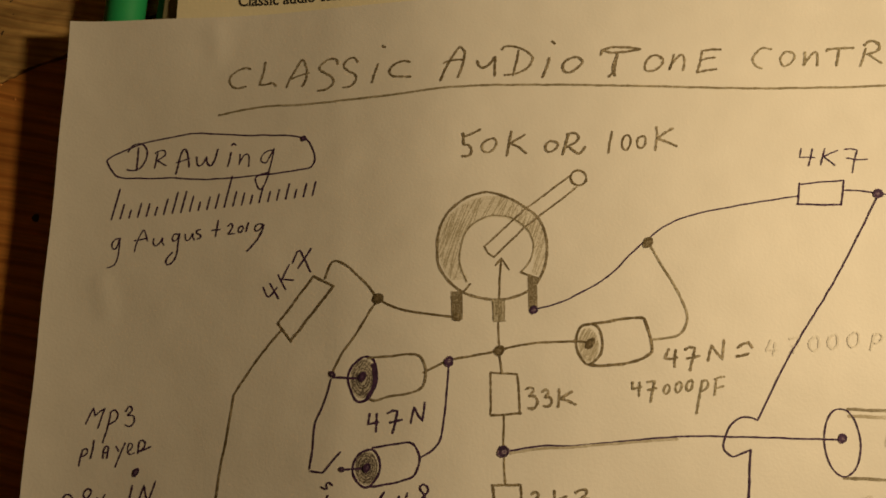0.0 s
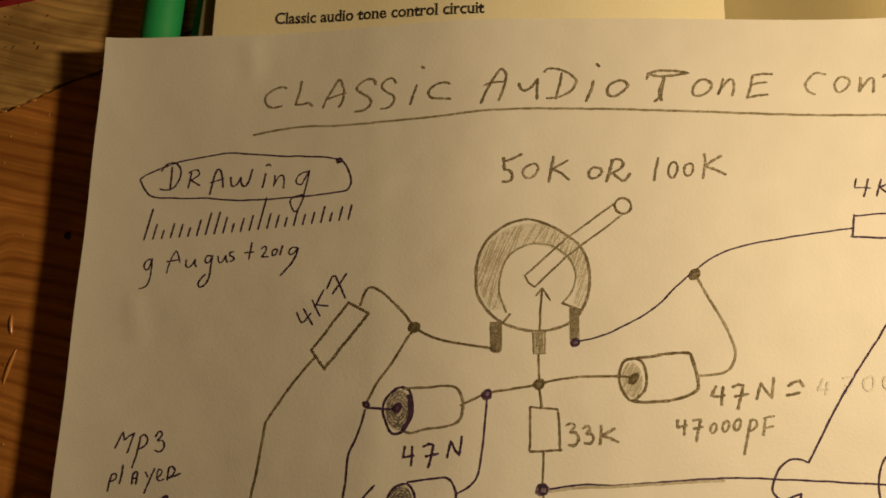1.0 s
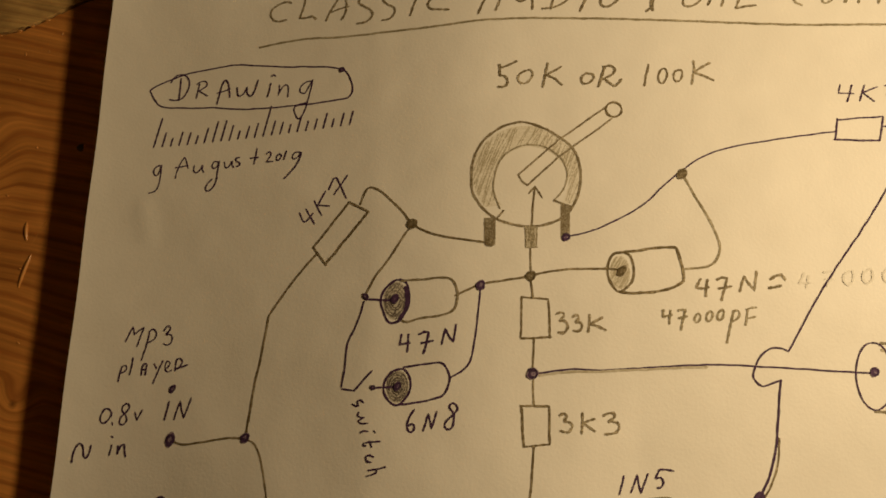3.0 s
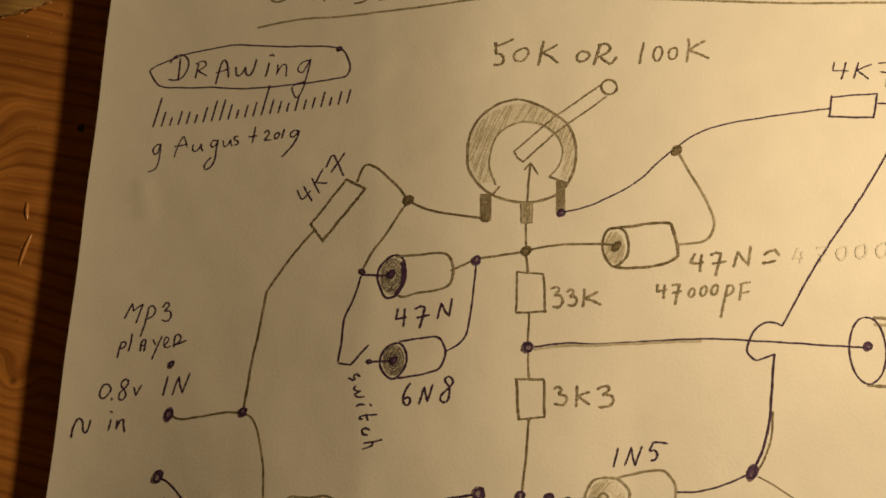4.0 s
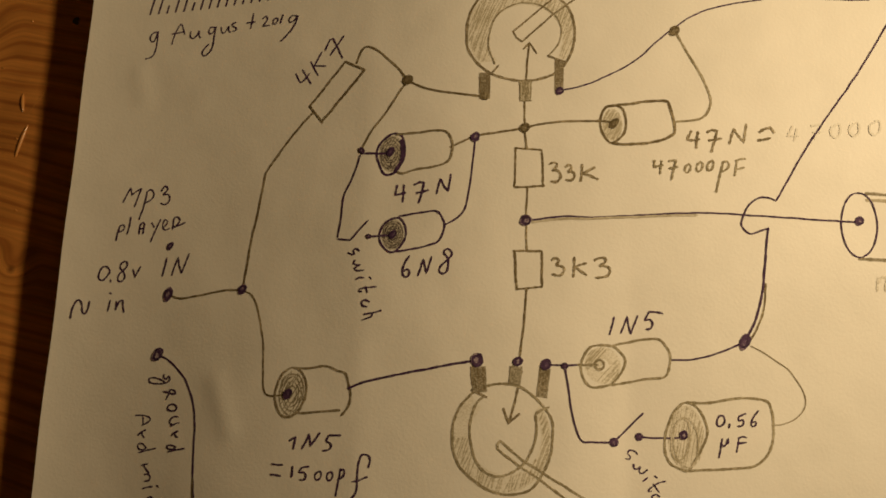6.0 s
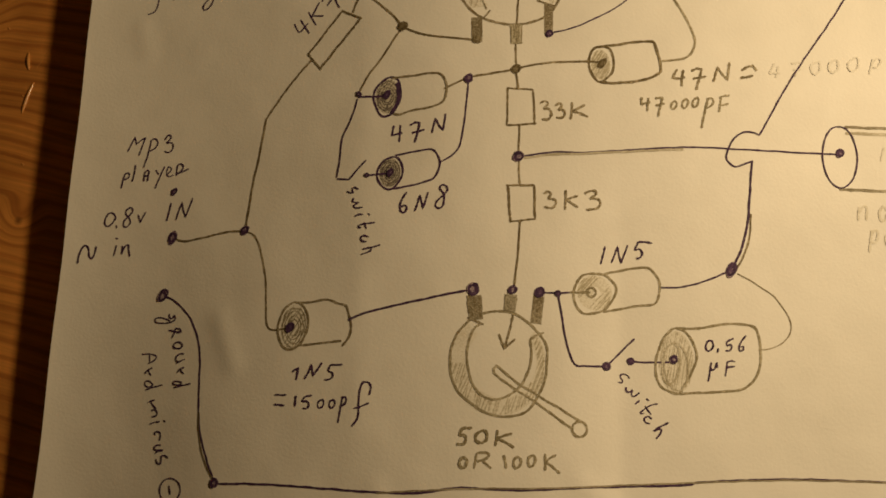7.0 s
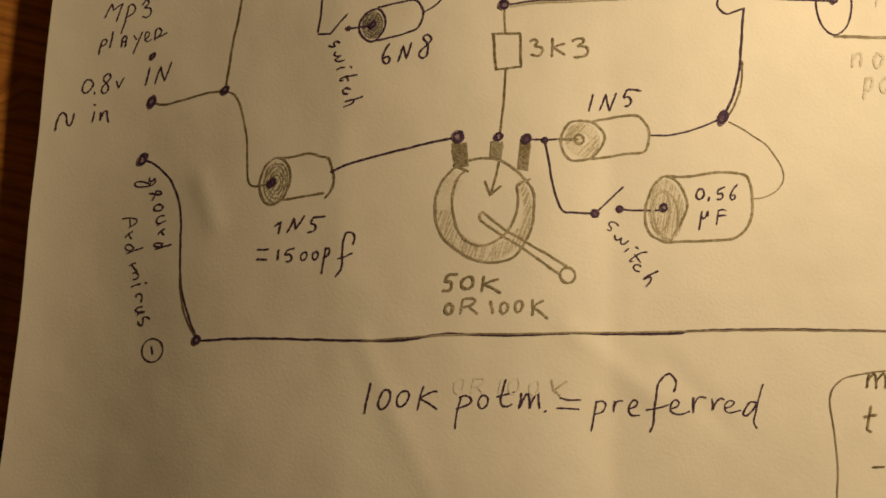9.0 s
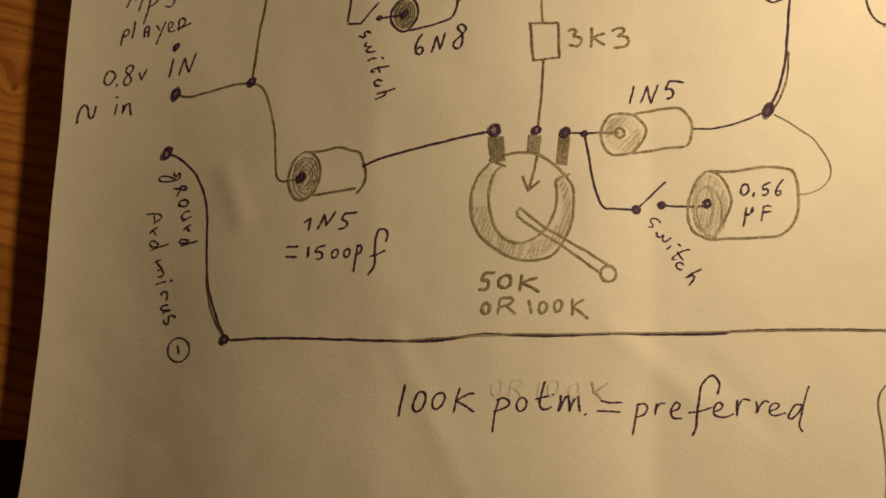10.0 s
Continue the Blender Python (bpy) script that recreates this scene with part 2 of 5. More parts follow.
def solid_under(top, x0, x1, y0, y1, nx, ny, bottom):
    """A closed body between top(x, y) and bottom(x, y) over a rectangle."""
    bm = bmesh.new()
    xs = [x0 + (x1 - x0) * i / nx for i in range(nx + 1)]
    ys = [y0 + (y1 - y0) * j / ny for j in range(ny + 1)]
    up = [[bm.verts.new((*EDGE(x, y), top(x, y))) for y in ys] for x in xs]
    dn = [[bm.verts.new((*EDGE(x, y), bottom(x, y))) for y in ys] for x in xs]
    for i in range(nx):
        for j in range(ny):
            bm.faces.new((up[i][j], up[i + 1][j], up[i + 1][j + 1], up[i][j + 1]))
            bm.faces.new((dn[i][j], dn[i][j + 1], dn[i + 1][j + 1], dn[i + 1][j]))
    for i in range(nx):
        bm.faces.new((dn[i][0], dn[i + 1][0], up[i + 1][0], up[i][0]))
        bm.faces.new((up[i][ny], up[i + 1][ny], dn[i + 1][ny], dn[i][ny]))
    for j in range(ny):
        bm.faces.new((up[0][j], up[0][j + 1], dn[0][j + 1], dn[0][j]))
        bm.faces.new((dn[nx][j], dn[nx][j + 1], up[nx][j + 1], up[nx][j]))
    return bm


def EDGE(x, y):
    return x, y


# ---- room: unseen floor, walls, ceiling; the plaster ones added as warm bounce reflectors ----
for name, dims, mat in (
    ("floor", (-1.1, -1.8, -0.87, 1.7, 0.9, -0.77), FLOOR_MAT),
    ("ceiling", (-1.1, -1.8, 1.6, 1.7, 0.9, 1.7), BOUNCE_PLASTER),
    ("wall_north", (-1.1, 0.9, -0.87, 1.7, 1.0, 1.7), BOUNCE_PLASTER),
    ("wall_south", (-1.1, -1.9, -0.87, 1.7, -1.8, 1.7), BOUNCE_PLASTER),
    ("wall_west", (-1.2, -1.9, -0.87, -1.1, 1.0, 1.7), BOUNCE_PLASTER),
    ("wall_east", (1.7, -1.9, -0.87, 1.8, 1.0, 1.7), BOUNCE_PLASTER),
):
    tagged(part(name, box_mesh(*dims), mat, smooth=False), "plain " + ("dark floor of the room" if name == "floor" else "unseen added surface closing the room and bouncing warm light"), name.split("_")[0], kind="structure")

# ---- table ----
table = tagged(new("table"), "varnished pine table with a cracked and stained top", "table")
table.location = (0, 0, -0.77)


def under(ob, thing):
    """Parents a mesh built in world places to a thing that stands elsewhere."""
    ob.parent = thing
    ob.matrix_parent_inverse = Matrix.Translation(-thing.location)
    return ob


def seam(x, gap):
    """The crack between the two boards, which wanders a little."""
    return -0.0021 + 0.49 * (x + 0.005) * math.exp(-abs(x) / 0.2) + 0.0006 * math.sin(x * 260) + 0.00017 * math.sin(x * 910 + 1) + 0.0001 * math.sin(x * 2300) + gap * (1 + 0.3 * math.sin(x * 530))


steps = [-0.5 + i * 0.0012 for i in range(0, 1084)]
front = [(x, seam(x, -0.00055)) for x in steps]
back = [(x, seam(x, 0.00055)) for x in steps]
under(part("plank", prism([(-0.5, -0.1978), (0.8, -0.1978)] + front[::-1], TABLE_Z - 0.028, TABLE_Z, 0.0004), PINE, smooth=False, label="orange varnished pine plank with knots and drips"), table)
under(part("plank", prism(back + [(0.8, 0.45), (-0.5, 0.45)], TABLE_Z - 0.028, TABLE_Z, 0.0004), OLD_WOOD, smooth=False, label="worn pine plank with dark specks and stains"), table)
for lx in (-0.46, 0.76):
    for ly in (-0.16, 0.41):
        leg = box_mesh(lx - 0.025, ly - 0.025, -0.77, lx + 0.025, ly + 0.025, TABLE_Z - 0.028, 0.004)
        for v in leg.verts:
            if v.co.z < -0.5:
                v.co.x, v.co.y = lx + (v.co.x - lx) * 0.75, ly + (v.co.y - ly) * 0.75
        under(part("leg", leg, PINE, smooth=False), table)


def drip(x, y, length, width, turn, mat, name, height=0.0005):
    bm = bmesh.new()
    bmesh.ops.create_icosphere(bm, subdivisions=3, radius=1.0)
    for v in bm.verts:
        bend = 0.35 * (v.co.y**2)
        v.co = Vector((width * (v.co.x + bend), length * v.co.y, height * v.co.z))
    bmesh.ops.rotate(bm, verts=bm.verts, cent=(0, 0, 0), matrix=Matrix.Rotation(radians(turn), 3, "Z"))
    bmesh.ops.translate(bm, verts=bm.verts, vec=(x, y, TABLE_Z))
    return under(part(name, bm, mat), table)


for bx, by, size in ((-0.0332, -0.0147, 0.0006), (-0.0296, -0.0134, 0.00055), (-0.0254, -0.0117, 0.0007), (-0.0386, -0.0160, 0.0005)):
    drip(bx, by, size * 0.5, size * 1.3, 15, VARNISH, "varnish_drip", 0.0004)
drip(-0.0224, -0.0710, 0.0026, 0.00045, 8, VARNISH, "varnish_drip")
drip(-0.0213, -0.0813, 0.0046, 0.00045, -14, VARNISH, "varnish_drip")
drip(-0.0108, -0.0483, 0.0011, 0.0010, 0, DARK_SPOT, "nail_hole", 0.00012)
rng = random.Random(4)
for k in range(26):
    drip(rng.uniform(-0.045, -0.006), rng.uniform(0.001, 0.03), rng.uniform(0.0002, 0.0008), rng.uniform(0.0001, 0.0003), rng.uniform(-60, 20), DARK_SPOT, "stain_speck", 0.00006)
drip(-0.0182, -0.0700, 0.0052, 0.00006, -28, VARNISH, "scratch", 0.00004)
for k in range(12):
    drip(rng.uniform(-0.034, -0.02), rng.uniform(-0.16, -0.01), rng.uniform(0.0002, 0.0005), 0.0002, rng.uniform(0, 90), VARNISH, "varnish_drip", 0.0002)

# ---- open book under the sheet ----
book = tagged(new("open_book"), "open book with yellowed pages and dark green cover", "book")
book.location = (0.15, 0, TABLE_Z)


def page_z(x, y):
    return sheet_z(x, min(y, 0.004)) - 0.0006 - 2.0 * max(0.0, x - 0.11) ** 2


cover = box_mesh(0.0172, -0.105, TABLE_Z, 0.29, 0.055, TABLE_Z + 0.0030, 0.0005)
for v in cover.verts:
    v.co.x += 0.08 * v.co.y
under(part("cover", cover, COVER, label="dark green book cover"), book)
lower_block = box_mesh(0.0218, -0.100, TABLE_Z + 0.0030, 0.125, 0.052, TABLE_Z + 0.0077, 0.0003)
for v in lower_block.verts:
    v.co.x += 0.05 * v.co.y
under(part("page_block", lower_block, PAGE_EDGE, label="olive-brown edge of the pages beneath"), book)
block = solid_under(lambda x, y: page_z(x, y) - 0.0002, 0.0268, 0.150, -0.100, 0.05, 60, 40, lambda x, y: min(TABLE_Z + 0.0077, page_z(x, y) - 0.0004))
under(part("page_block", block, PAGE_EDGE), book)
page = under(part("page", solid_under(page_z, 0.0268, 0.1505, -0.100, 0.0502, 60, 40, lambda x, y: page_z(x, y) - 0.00012), PAGE, label="yellowed page with a printed caption"), book)


def far_page_z(x, y):
    t = min(1.0, max(0.0, (x - 0.155) / 0.034))
    return min(-0.0132 + 0.0068 * t * t * (3 - 2 * t), sheet_z(x, y) - 0.0008)


under(part("page", solid_under(far_page_z, 0.1515, 0.285, -0.100, 0.05, 60, 12, lambda x, y: TABLE_Z + 0.0030), FAR_PAGE, label="darker brown curling page lying lower"), book)


def printed(text, x0, x1, y0, y1, parent):
    """A printed line in the built-in font, laid on the bowed page."""
    curve = bpy.data.curves.new("caption", "FONT")
    curve.body, curve.resolution_u = text, 3
    curve.offset = 0.022
    ob = bpy.data.objects.new("caption", curve)
    scene.collection.objects.link(ob)
    me = bpy.data.meshes.new_from_object(ob.evaluated_get(bpy.context.evaluated_depsgraph_get()))
    bpy.data.objects.remove(ob)
    width = max(v.co.x for v in me.vertices)
    k = (x1 - x0) / width
    bs = bmesh.new()
    bs.from_mesh(me)
    for e in [e for e in bs.edges if len(e.link_faces) == 1]:
        a, b = sorted((v.co.copy() for v in e.verts), key=lambda p: p.x)
        if abs(a.y - b.y) > 0.004 or not 0.05 < b.x - a.x < 0.17:
            continue
        foot = e.link_faces[0].calc_center_median().y > a.y
        low, high = (a.y, a.y + 0.045) if foot else (a.y - 0.06, a.y)
        right = b.x + 0.07 if foot else b.x
        bs.faces.new([bs.verts.new(p) for p in ((a.x - 0.07, low, 0), (right, low, 0), (right, high, 0), (a.x - 0.07, high, 0))])
    bs.to_mesh(me)
    bs.free()
    for v in me.vertices:
        a = v.co.x / width
        x = x0 + (x1 - x0) * a
        y = y0 + (y1 - y0) * a + v.co.y * k * 1.12
        v.co = (x, y, page_z(x, y) + 0.00005)
    me.materials.append(PRINT)
    bm = bmesh.new()
    bm.from_mesh(me)
    bpy.data.meshes.remove(me)
    faces = sorted(bm.faces, key=lambda f: min(v.co.x for v in f.verts))
    words, reach = [], -1.0
    for f in faces:
        near = min(v.co.x for v in f.verts)
        if not words or near > reach + 0.0005:
            words.append([])
        words[-1].append(f)
        reach = max(reach, max(v.co.x for v in f.verts))
    for word in words:
        bw = bmesh.new()
        seen = {}
        for f in word:
            bw.faces.new([seen.setdefault(v, bw.verts.new(v.co)) if v not in seen else seen[v] for v in f.verts])
        part("caption_word", bw, PRINT, parent, "printed word in black")
    bm.free()


printed("Classic audio tone control circuit", 0.0424, 0.0944, 0.0031, 0.0019, page)

# ---- green marker and red booklet beside the sheet ----
marker = tagged(new("marker_pen"), "green plastic marker pen lying on the table", "marker pen")
marker.location, marker.rotation_euler = (0.0102, -0.002, TABLE_Z + 0.0049), (0, 0, radians(-2))
part("barrel", turned([(0.0, 0.0046), (0.0003, 0.0049), (0.0008, 0.0049), (0.035, 0.0049), (0.05, 0.0049), (0.0505, 0.0049)]), GREEN, marker)
part("cap", turned([(0.0506, 0.0046), (0.0509, 0.0049), (0.1, 0.0049), (0.102, 0.0042)]), GREEN_CAP, marker)
booklet = tagged(new("booklet"), "closed booklet with a red card cover on the table", "booklet")
booklet.location, booklet.rotation_euler = (-0.006, 0.0222, TABLE_Z), (0, 0, radians(11))
part("cover", box_mesh(-0.12, 0.0, 0.0, 0.0, 0.12, 0.0006), RED, booklet)
part("page_block", box_mesh(-0.117, 0.003, 0.0006, -0.003, 0.117, 0.0030), PAGE_EDGE, booklet)
part("cover", box_mesh(-0.12, 0.0, 0.0030, 0.0, 0.12, 0.0036, 0.0002), RED, booklet)

# ---- the sheet with the drawing ----
def EDGE(x, y):
    """The sheet's left and top edges waver a little."""
    k = max(0.0, 1 - x / 0.02)
    return x - k * (0.0009 / (1 + math.exp((y + 0.135) / 0.014)) + 0.0003 + 0.00012 * math.sin(y * 160) + 0.0020 * max(0.0, (-y - 0.17) / 0.04) ** 2), y


sheet = tagged(part("paper_sheet", solid_under(sheet_z, 0.0, 0.297, -0.21, 0.0, 297, 210, lambda x, y: sheet_z(x, y) - 0.00011), PAPER), "white paper sheet with a hand-drawn circuit, bowed over a book", "paper sheet")
layer = [0]


def lift():
    layer[0] += 1
    return 0.00004 + 0.000006 * (layer[0] % 14)


def curve_points(pts, closed, smooth, step=0.5):
    """Points about every half millimetre along a line through the given places, rounded or straight."""
    n = len(pts)
    res = []
    for i in range(n if closed else n - 1):
        a, b = pts[i], pts[(i + 1) % n]
        p = pts[i - 1] if (i or closed) else a
        q = pts[(i + 2) % n] if (closed or i + 2 < n) else b
        k = max(1, int(math.dist(a, b) / step))
        for j in range(k):
            t = j / k
            if smooth:
                res.append(tuple(0.5 * (2 * a[c] + (b[c] - p[c]) * t + (2 * p[c] - 5 * a[c] + 4 * b[c] - q[c]) * t * t + (3 * a[c] - p[c] - 3 * b[c] + q[c]) * t**3) for c in (0, 1)))
            else:
                res.append(tuple(a[c] + (b[c] - a[c]) * t for c in (0, 1)))
    res.append(pts[0] if closed else pts[-1])
    return res


def ribbon(bm, line, width, rise, wobble=0.18):
    """One pen or pencil line, in millimetres from the sheet's upper left corner, as a band on the sheet."""
    prev = None
    phase = rng.uniform(0, 9)
    n = len(line)
    for i, (u, v) in enumerate(line):
        a, b = line[max(i - 1, 0)], line[min(i + 1, n - 1)]
        dx, dy = b[0] - a[0], b[1] - a[1]
        d = math.hypot(dx, dy) or 1.0
        w = 0.5 * width * (1 + wobble * math.sin(phase + i * 1.7) * math.sin(i * 0.61 + phase * 2) + rng.uniform(-0.12, 0.12) * min(1.0, 0.6 / width))
        if i in (0, n - 1) and width < 1.2:
            w *= 0.7
        nx, ny = -dy / d * w, dx / d * w
        now = []
        for s in (1, -1):
            x, y = (u + s * nx) / 1000, -(v + s * ny) / 1000
            now.append(bm.verts.new((x, y, sheet_z(x, y) + rise)))
        if prev:
            f = bm.faces.new((prev[0], prev[1], now[1], now[0]))
        prev = now


def finish(name, bm, mat, parent):
    bm.normal_update()
    for f in bm.faces:
        if f.normal.z < 0:
            f.normal_flip()
    return part(name, bm, mat, parent)


def stroke(name, parent, mat, width, pts, closed=False, smooth=True, fill=False):
    bm = bmesh.new()
    rise = lift()
    line = curve_points(pts, closed, smooth)
    if fill:
        (a, b, c, d) = pts
        p, q = (tuple((e[i] + f[i]) / 2 for i in (0, 1)) for e, f in ((a, b), (d, c)))
        ribbon(bm, curve_points([p, q], False, False, 0.3), math.dist(a, b), rise, 0.03)
    else:
        seed = rng.uniform(0, 50)
        line = [(u + 0.13 * noise.noise((u * 0.35, v * 0.35, seed)), v + 0.13 * noise.noise((v * 0.35, u * 0.35, seed + 9))) for u, v in line]
        thick = width * (0.92 if mat is PEN else 0.79 if mat is PENCIL else 0.82 if mat is not SHADE else 1.0)
        if closed and not smooth:
            for a, b in zip(pts, pts[1:] + pts[:1]):
                d = math.dist(a, b)
                over = [rng.uniform(-0.1, 0.45) / d for _ in (0, 1)]
                ends = [tuple(p[i] + (p[i] - q[i]) * o + rng.uniform(-0.12, 0.12) for i in (0, 1)) for p, q, o in ((a, b, over[0]), (b, a, over[1]))]
                side = curve_points(ends, False, False, 0.3)
                ribbon(bm, [(u + 0.16 * noise.noise((u * 0.3, v * 0.3, seed)), v + 0.16 * noise.noise((v * 0.3, u * 0.3, seed + 9))) for u, v in side], thick * rng.uniform(0.85, 1.15), rise, 0.25)
        else:
            ribbon(bm, line, thick, rise)
    return finish(name, bm, mat, parent)


def terminal(parent, corners, mat, under_mat, n=6):
    """A terminal shaded with a bundle of pencil strokes along it, uneven at both ends, over a rubbed tone."""
    a, b, c, d = corners
    body = stroke("terminal", parent, under_mat, 0.3, corners, closed=True, smooth=False, fill=True)
    bm = bmesh.new()
    rise = lift()
    for k in range(n):
        t = (k + rng.uniform(0.1, 0.9)) / n
        top, foot = [tuple(p[i] + (q[i] - p[i]) * t for i in (0, 1)) for p, q in ((a, b), (d, c))]
        e, f = rng.uniform(-0.15, 0.10), rng.uniform(-0.28, 0.08)
        run = [tuple(top[i] + (foot[i] - top[i]) * g for i in (0, 1)) for g in (-e, 1 + f)]
        run.insert(1, tuple((run[0][i] + run[1][i]) / 2 + rng.uniform(-0.15, 0.15) for i in (0, 1)))
        ribbon(bm, curve_points(run, False, True, 0.25), rng.uniform(0.22, 0.5), rise + 0.000002 * k, 0.45)
    tagged(finish("pencil_shading", bm, mat, body), kind="stuff")
    return body


def ring(name, parent, mat, width, u, v, ru, rv, tilt=0):
    pts = []
    for k in range(16):
        a = 2 * math.pi * k / 16
        x, y = ru * math.cos(a) * (1 + rng.uniform(-0.012, 0.012)), rv * math.sin(a) * (1 + rng.uniform(-0.012, 0.012))
        c, s = math.cos(radians(tilt)), math.sin(radians(tilt))
        pts.append((u + x * c - y * s, v + x * s + y * c))
    bm = bmesh.new()
    ribbon(bm, curve_points(pts, True, True), width * (0.78 if mat is PEN else 0.84), lift(), 0.28)
    return finish(name, bm, mat, parent)


def blot(name, parent, mat, u, v, r, stretch, turn):
    """A scribbled junction dot: an uneven spot of thin colour, and loops of the pen or pencil round over it."""
    c, s = math.cos(radians(-turn)), math.sin(radians(-turn))

    def spot(a, q):
        x, y = q * stretch * math.cos(a), q * math.sin(a) / math.sqrt(stretch)
        return u + x * c - y * s, v + x * s + y * c

    bm = bmesh.new()
    rise = 0.00012 + lift()
    a, pts = rng.uniform(0, 6), []
    shift = rng.uniform(-0.12, 0.12) * r, rng.uniform(-0.12, 0.12) * r
    for k in range(int(15 + 5 * r)):
        p = spot(a, r * (0.80 - 0.02 * k + rng.uniform(-0.08, 0.10)))
        pts.append((p[0] + shift[0] * (k > 9), p[1] + shift[1] * (k > 9)))
        a += 0.72
    ribbon(bm, curve_points(pts, False, True, 0.12), 0.26 + 0.10 * r, rise, 0.3)
    dot = finish(name, bm, PEN if mat is PEN_DOT else mat, parent)
    bm = bmesh.new()
    vs = []
    for k in range(20):
        a = 2 * math.pi * k / 20
        x, y = spot(a, r * (0.9 + 0.1 * math.sin(2 * a + u) + rng.uniform(-0.09, 0.09)))
        vs.append(bm.verts.new((x / 1000, -y / 1000, sheet_z(x / 1000, -y / 1000) + rise - 0.000018)))
    mid = bm.verts.new((u / 1000, -v / 1000, sheet_z(u / 1000, -v / 1000) + rise - 0.000018))
    for k in range(20):
        bm.faces.new((vs[k], vs[(k + 1) % 20], mid))
    finish("thin_fill", bm, {PEN_DOT: INK_FILL, PEN: PEN_DOT}.get(mat, TERMINAL), dot)
    return dot


def hatching(name, parent, mat, inside, u, v, reach, gap, turn, width):
    """Pencil shading: slanting strokes of one direction, kept to where inside(x, y) holds."""
    bm = bmesh.new()
    c, s = math.cos(radians(turn)), -math.sin(radians(turn))
    off, k = -reach, 0
    while off < reach:
        off += gap * rng.uniform(0.45, 1.7)
        k += 1
        run = []
        tilt, bow = rng.uniform(-0.07, 0.07), rng.uniform(-0.006, 0.014)
        for i in range(int(reach / 0.2) + 1):
            t = i * 0.4 - reach
            w = off + tilt * t + bow * t * t
            x, y = w * -s + t * c, w * c + t * s
            if inside(x, y):
                run.append((u + x, v + y))
                continue
            if len(run) > 2:
                ribbon(bm, run, width * rng.uniform(0.7, 1.3), 0.000016 + 0.000001 * (k % 7), 0.35)
            run = []
    return tagged(finish(name, bm, mat, parent), kind="stuff")


def hatch_oval(name, parent, mat, u, v, ru, rv, n, turn):
    """Shading of a capacitor's end: a rubbed tone, strokes, and a darker rim on one side."""
    bm = bmesh.new()
    vs = []
    for r in (0.98, 0.5):
        vs.append([])
        for k in range(24):
            a = 2 * math.pi * k / 24
            x, y = (u + ru * r * math.cos(a)) / 1000, -(v + rv * r * math.sin(a)) / 1000
            vs[-1].append(bm.verts.new((x, y, sheet_z(x, y) + 0.000012)))
    for k in range(24):
        bm.faces.new((vs[0][k], vs[0][(k + 1) % 24], vs[1][(k + 1) % 24], vs[1][k]))
    bm.faces.new(vs[1])
    finish("rubbed_tone", bm, SMUDGE if mat is INK_SHADE else RUBBED, parent)
    if n > 21:
        for r in (0.86, 0.70, 0.52, 0.36):
            bm = bmesh.new()
            pts = [(u + r * ru * math.cos(a) * rng.uniform(0.93, 1.05), v + r * rv * math.sin(a) * rng.uniform(0.93, 1.05)) for a in (2 * math.pi * k / 12 for k in range(12))]
            ribbon(bm, curve_points(pts, True, True), 0.33, 0.000020 + 0.000002 * r, 0.5)
            finish("scribble", bm, mat, parent)
    return hatching(name, parent, mat, lambda x, y: (x / ru) ** 2 + (y / rv) ** 2 < 0.95, u, v, max(ru, rv), (3.2 if n > 21 else 1.3) * max(ru, rv) / n, turn, 0.2)


def hatch_arc(name, parent, mat, u, v, ru, rv, iu, iv, ir, a0, a1):
    """Shading between an oval and a smaller circle within it, from a0 to a1 degrees: a rubbed tone with slanting strokes."""
    bm = bmesh.new()
    rows = []
    for k in range(61):
        a = radians(a0 + (a1 - a0) * k / 60)
        ends = ((u + 0.99 * ru * math.cos(a), v - 0.99 * rv * math.sin(a)), (iu + ir * math.cos(a), iv - ir * math.sin(a)))
        row = []
        for t in (0.0, 0.33, 0.67, 1.0):
            x, y = ((ends[0][i] + (ends[1][i] - ends[0][i]) * t) * s for i, s in ((0, 0.001), (1, -0.001)))
            row.append(bm.verts.new((x, y, sheet_z(x, y) + 0.000011)))
        rows.append(row)
    for p, q in zip(rows, rows[1:]):
        for i in range(3):
            bm.faces.new((p[i], p[i + 1], q[i + 1], q[i]))
    finish("rubbed_tone", bm, RUBBED, parent)

    def inside(x, y):
        a = math.degrees(math.atan2(-y, x))
        while a < a0:
            a += 360
        return (x / ru) ** 2 + (y / rv) ** 2 < 0.95 and math.hypot(x + u - iu, y + v - iv) > ir * 1.02 and a < a1

    return hatching(name, parent, mat, inside, u, v, max(ru, rv), 0.47, 70, 0.23)


